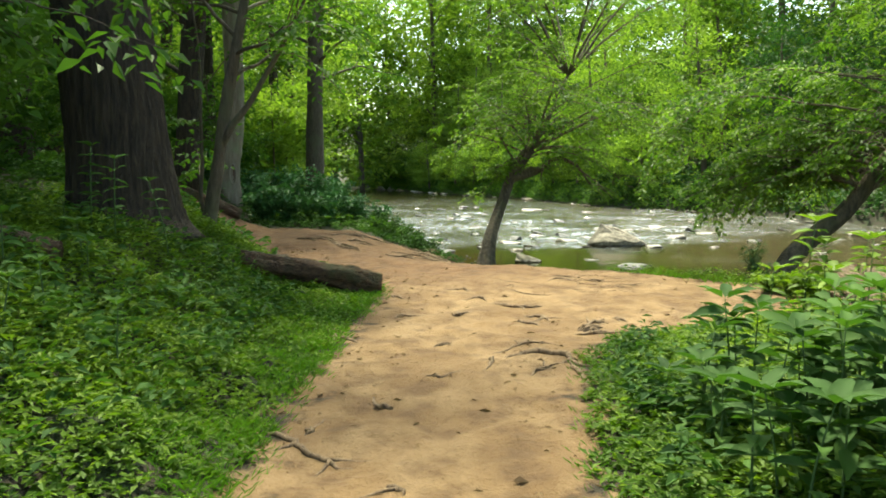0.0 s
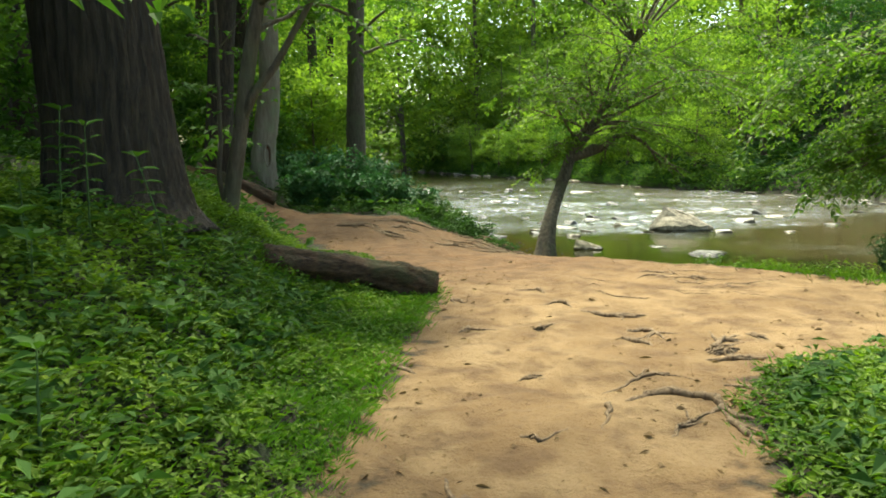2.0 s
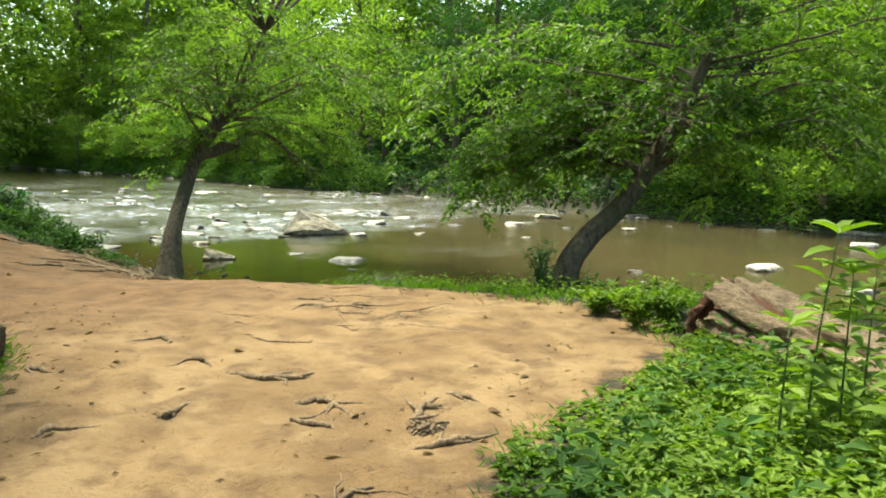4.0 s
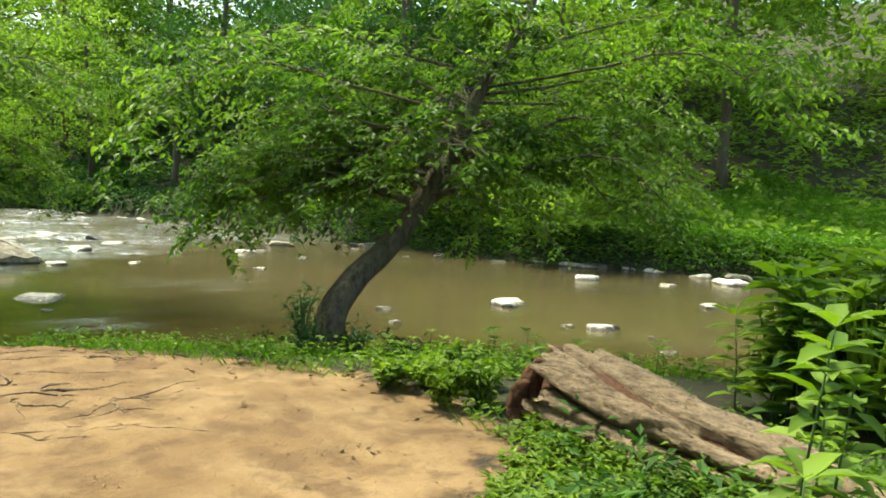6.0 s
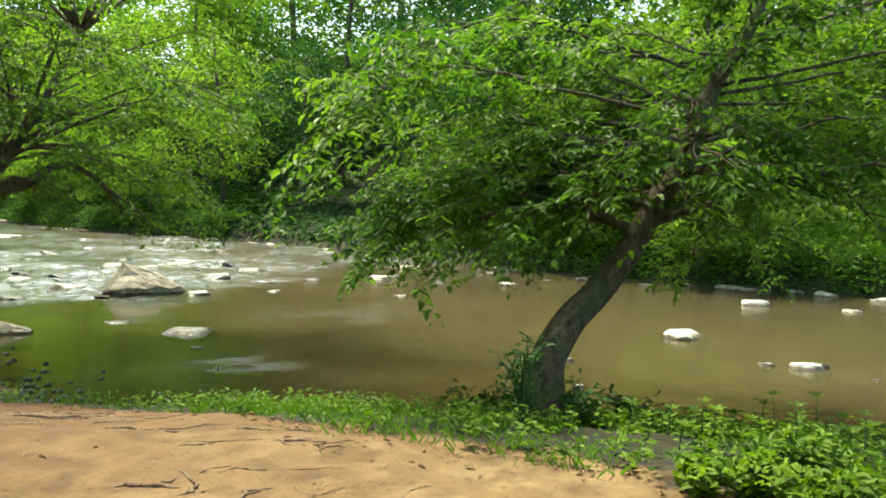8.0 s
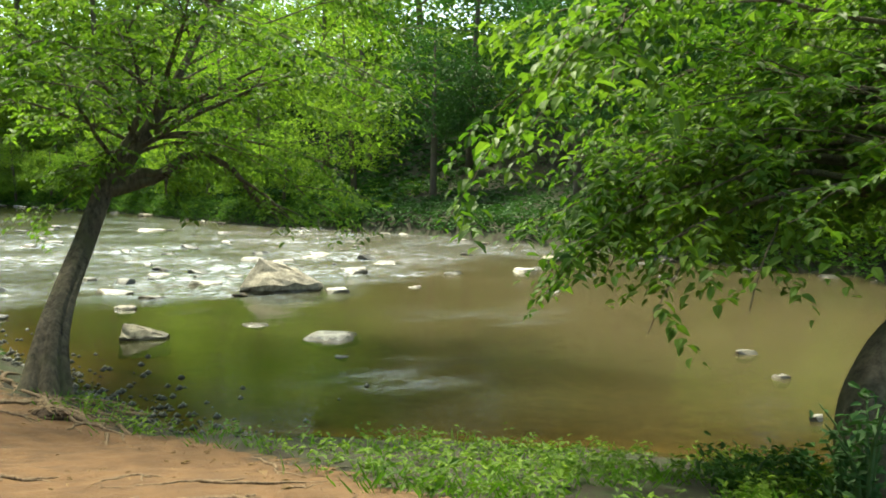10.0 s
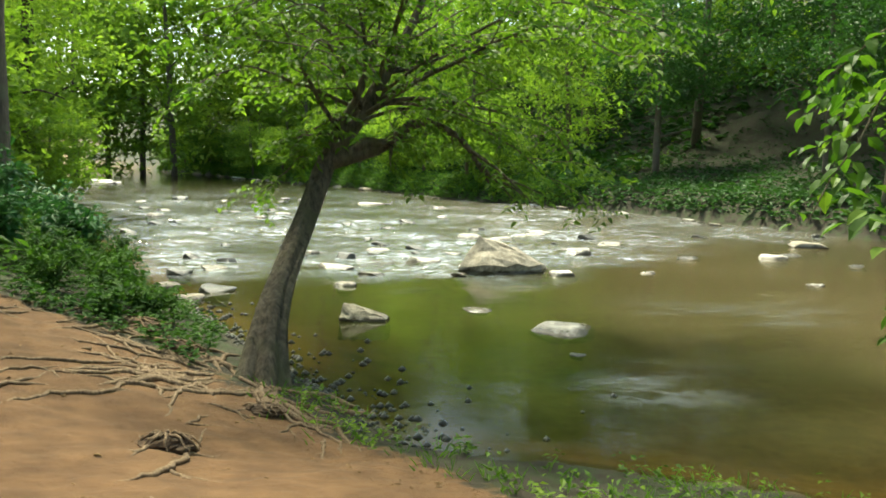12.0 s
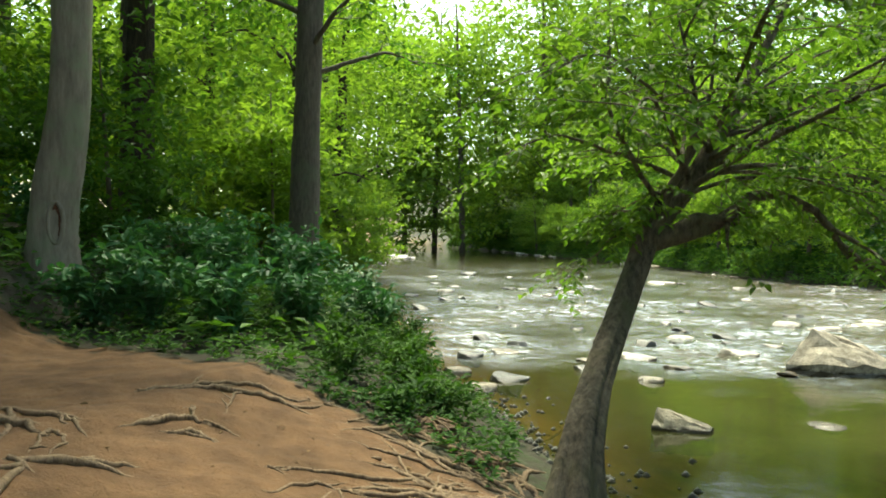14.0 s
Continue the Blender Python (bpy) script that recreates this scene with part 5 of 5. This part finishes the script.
exposed_root([(0.24, 20.33), (0.41, 20.98), (0.73, 21.54)], 0.025)
exposed_root([(0.75, 23.47), (0.97, 24.76), (1.15, 26.30)], 0.030)
exposed_root([(-1.47, 17.77), (-1.11, 17.84), (-0.86, 18.21), (-0.66, 18.94)], 0.024)
exposed_root([(-0.66, 18.94), (-0.42, 18.91), (-0.10, 19.33), (-0.06, 20.02)], 0.021)
exposed_root([(-1.09, 18.38), (-0.87, 18.82), (-0.59, 18.87)], 0.016)
exposed_root([(-0.73, 17.68), (-0.52, 18.24), (-0.13, 18.49), (-0.07, 18.88), (0.08, 18.90)], 0.021)
exposed_root([(0.95, 19.47), (1.27, 19.45), (1.51, 18.86), (1.78, 18.81), (1.92, 17.78)], 0.030)
exposed_root([(1.51, 18.86), (1.23, 18.12)], 0.013)
exposed_root([(0.65, 20.60), (0.94, 19.84), (1.22, 19.56)], 0.021)
exposed_root([(0.32, 16.84), (0.40, 17.19), (0.58, 17.62)], 0.016)
exposed_root([(-2.64, 19.97), (-2.36, 20.19), (-1.98, 20.39), (-1.51, 20.54), (-1.38, 21.35)], 0.026)
exposed_root([(0.16, 19.00), (0.30, 18.57)], 0.016)
exposed_root([(-0.73, 20.49), (-0.28, 20.30), (0.16, 20.55)], 0.025)
exposed_root([(-1.07, 20.24), (-0.74, 20.78), (-0.32, 22.09), (-0.00, 23.07)], 0.025)
exposed_root([(0.53, 17.98), (0.67, 18.41)], 0.013)
exposed_root([(0.59, 18.73), (0.89, 18.61), (0.99, 18.58)], 0.015)
exposed_root([(1.65, 18.27), (1.60, 17.46)], 0.015)
exposed_root([(0.54, 16.71), (0.75, 16.48)], 0.013)
exposed_root([(-2.13, 18.91), (-1.92, 19.07), (-1.84, 19.14)], 0.026)
exposed_root([(-3.53, 18.58), (-3.07, 18.46), (-2.57, 18.20)], 0.034)
exposed_root([(-2.45, 17.77), (-2.08, 16.99), (-1.87, 17.45)], 0.032)
exposed_root([(0.52, 6.53), (0.72, 6.65), (0.99, 6.58), (1.06, 6.39), (1.15, 6.27)], 0.028)
exposed_root([(1.04, 6.47), (1.07, 6.09), (1.08, 5.94)], 0.020)
exposed_root([(0.85, 8.53), (1.05, 8.50), (1.13, 8.16)], 0.021)
exposed_root([(0.76, 8.23), (1.03, 7.95)], 0.020)
exposed_root([(0.58, 9.36), (0.82, 9.04), (1.12, 8.95)], 0.024)
exposed_root([(0.42, 9.81), (0.53, 9.51)], 0.020)
exposed_root([(0.25, 10.74), (0.34, 10.29)], 0.023)
exposed_root([(1.40, 7.89), (1.58, 8.16), (1.71, 8.05)], 0.023)
exposed_root([(1.24, 7.60), (1.51, 7.55), (1.76, 7.53)], 0.022)
exposed_root([(1.82, 8.38), (1.92, 8.05)], 0.021)
exposed_root([(0.41, 6.48), (0.39, 6.21)], 0.016)
exposed_root([(-0.10, 6.98), (0.09, 7.07)], 0.015)
exposed_root([(-1.15, 7.61), (-1.00, 7.52), (-0.85, 7.39)], 0.021)
exposed_root([(-1.18, 7.16), (-0.96, 7.19)], 0.013)
exposed_root([(0.42, 6.74), (0.78, 7.08), (1.00, 7.24)], 0.012)
exposed_root([(0.12, 8.50), (0.20, 8.47)], 0.024)
exposed_root([(-0.65, 9.89), (-0.46, 9.71)], 0.020)
exposed_root([(1.20, 6.88), (1.33, 6.81), (1.33, 6.52)], 0.016)
exposed_root([(0.66, 5.96), (0.77, 6.13), (0.87, 6.18)], 0.012)
exposed_root([(1.38, 14.97), (1.59, 15.31), (1.78, 15.11)], 0.011)
exposed_root([(1.40, 14.75), (1.71, 14.85), (1.97, 14.84), (2.25, 14.64), (2.65, 14.76), (2.94, 14.64)], 0.012)
exposed_root([(0.34, 16.24), (0.55, 16.53), (0.65, 17.04), (0.70, 18.03)], 0.020)
exposed_root([(2.67, 16.39), (2.66, 15.67), (2.58, 15.23)], 0.012)
exposed_root([(0.57, 16.02), (0.91, 15.42), (1.18, 15.37)], 0.013)
exposed_root([(1.41, 14.01), (1.77, 14.13), (2.24, 14.08)], 0.020)
exposed_root([(1.64, 11.93), (1.98, 11.75)], 0.015)
exposed_root([(1.49, 11.37), (1.67, 11.43), (1.91, 11.26)], 0.013)
exposed_root([(1.91, 11.59), (2.06, 11.74)], 0.014)
exposed_root([(2.04, 11.31), (2.38, 11.27)], 0.013)
exposed_root([(1.90, 13.36), (2.12, 12.95)], 0.014)
exposed_root([(2.64, 12.23), (2.96, 12.02)], 0.012)
exposed_root([(-1.22, 4.70), (-0.94, 4.51), (-0.70, 4.25), (-0.46, 4.04)], 0.018)
exposed_root([(-0.82, 4.57), (-0.81, 4.79)], 0.014)
exposed_root([(-0.47, 5.15), (-0.31, 5.12)], 0.023)
exposed_root([(-0.27, 3.84), (-0.18, 3.74)], 0.015)
exposed_root([(-0.12, 5.90), (0.03, 5.82)], 0.013)
exposed_root([(-1.11, 7.48), (-0.97, 7.24), (-0.85, 7.35)], 0.028)
exposed_root([(-0.51, 8.37), (-0.40, 8.55)], 0.024)


# roots that spread from the foot of the pool tree over the bank
for i in range(38):
    a = radians(rg.uniform(140, 340))
    start, reach = rg.uniform(0.15, 0.9), rg.uniform(0.7, 2.6)
    pts, q = [], np.array([1.0 + math.cos(a) * start, 20.1 + math.sin(a) * start])
    for _ in range(rg.integers(3, 6)):
        pts.append((q[0], q[1]))
        a += rg.normal(0, 0.6)
        q = q + np.array([math.cos(a), math.sin(a)]) * reach / 4
    exposed_root(pts, rg.uniform(0.012, 0.034) * (1.25 - 0.3 * start))
# thin roots across the worn red dirt above the bank
for i in range(28):
    x, y = rg.uniform(0.7, 3.0), rg.uniform(10.2, 14.2)
    if in_dirt(np.array([x]), np.array([y]))[0] < 0.15:
        continue
    a, L, c = radians(rg.normal(-20, 45)), rg.uniform(0.1, 0.4), rg.normal(0, 0.5)
    exposed_root([(x, y), (x + L * math.cos(a), y + L * math.sin(a)), (x + L * math.cos(a) + L * math.cos(a + c), y + L * math.sin(a) + L * math.sin(a + c))], rg.uniform(0.004, 0.009))


def root_clod(x, y, r, h, seed):
    """A raised lump of dark soil held together by small roots."""
    g = np.random.default_rng(seed)
    root = empty("root_clod", at_ground(x, y, 0.0), "lump of dark soil bound by small bare roots", "root clod", "soil lumps by the roots")
    bm = bmesh.new()
    bmesh.ops.create_icosphere(bm, subdivisions=4, radius=1.0)
    for v in bm.verts:
        q = v.co * 2.2 + Vector((seed, 0, 0))
        v.co = v.co * (1 + 0.3 * noise.noise(q) + 0.16 * noise.noise(q * 3) + 0.08 * noise.noise(q * 7))
        v.co = Vector((v.co.x * r, v.co.y * r * 0.7, v.co.z * h))
    me = bpy.data.meshes.new("soil")
    bm.to_mesh(me)
    bm.free()
    me.materials.append(CLOD)
    part("soil", me, root, "dark crumbling soil")
    for i in range(9):
        a = g.uniform(0, 6.28)
        o = np.array([math.cos(a) * r, math.sin(a) * r * 0.7, 0])
        line = bend([o * 0.2 + [0, 0, h * 1.05], o * 0.7 + [0, 0, h * 0.85], o * 1.25 + [0, 0, -0.01]], 9) + g.normal(0, 0.008, (9, 3))
        part("rootlet", clean("rootlet", tube(line, [0.013, 0.011, 0.005], 6, 0.1, i), ROOT), root)


CLOD = rock_mat("clod_soil", (0.03, 0.018, 0.01), (0.13, 0.075, 0.04), 0.95)
for i, (x, y, r, h) in enumerate(((-0.43, 21.45, 0.34, 0.12), (0.14, 20.72, 0.26, 0.09), (0.49, 17.23, 0.2, 0.11), (1.50, 7.85, 0.13, 0.03), (1.10, 18.86, 0.2, 0.07))):
    root_clod(x, y, r, h, 300 + i)


def fallen_trunk():
    """The bleached fallen trunk on the open bank downstream."""
    x, y, z = at_ground(35.0, 12.5, 0.0)
    ob = empty("bleached_log", (x, y, z + 0.9), "bleached pale fallen tree trunk on the far bank", "log")
    part("trunk", clean("trunk", tube(bend([(-2.5, 2.5, 0.5), (0, 0, 0.1), (3, -3, -0.2)], 12), [0.12, 0.2, 0.24], 10, 0.08, 4), BARK_PALE), ob)
    for i in range(3):
        part("limb", clean("limb", tube(bend([(-1 + i, 1 - i, 0.3), (-1.2 + i, 1.3 - i, 1.0), (-1.7 + i, 1.5 - i, 1.6)], 8), [0.06, 0.02], 6, 0.05, i), BARK_PALE), ob)
    part("prop", clean("prop", tube(np.array([(0.1, -0.1, 0.1), (0.15, -0.1, -1.3)]), [0.12, 0.14], 8, 0.08, 9), BARK_PALE), ob)


fallen_trunk()
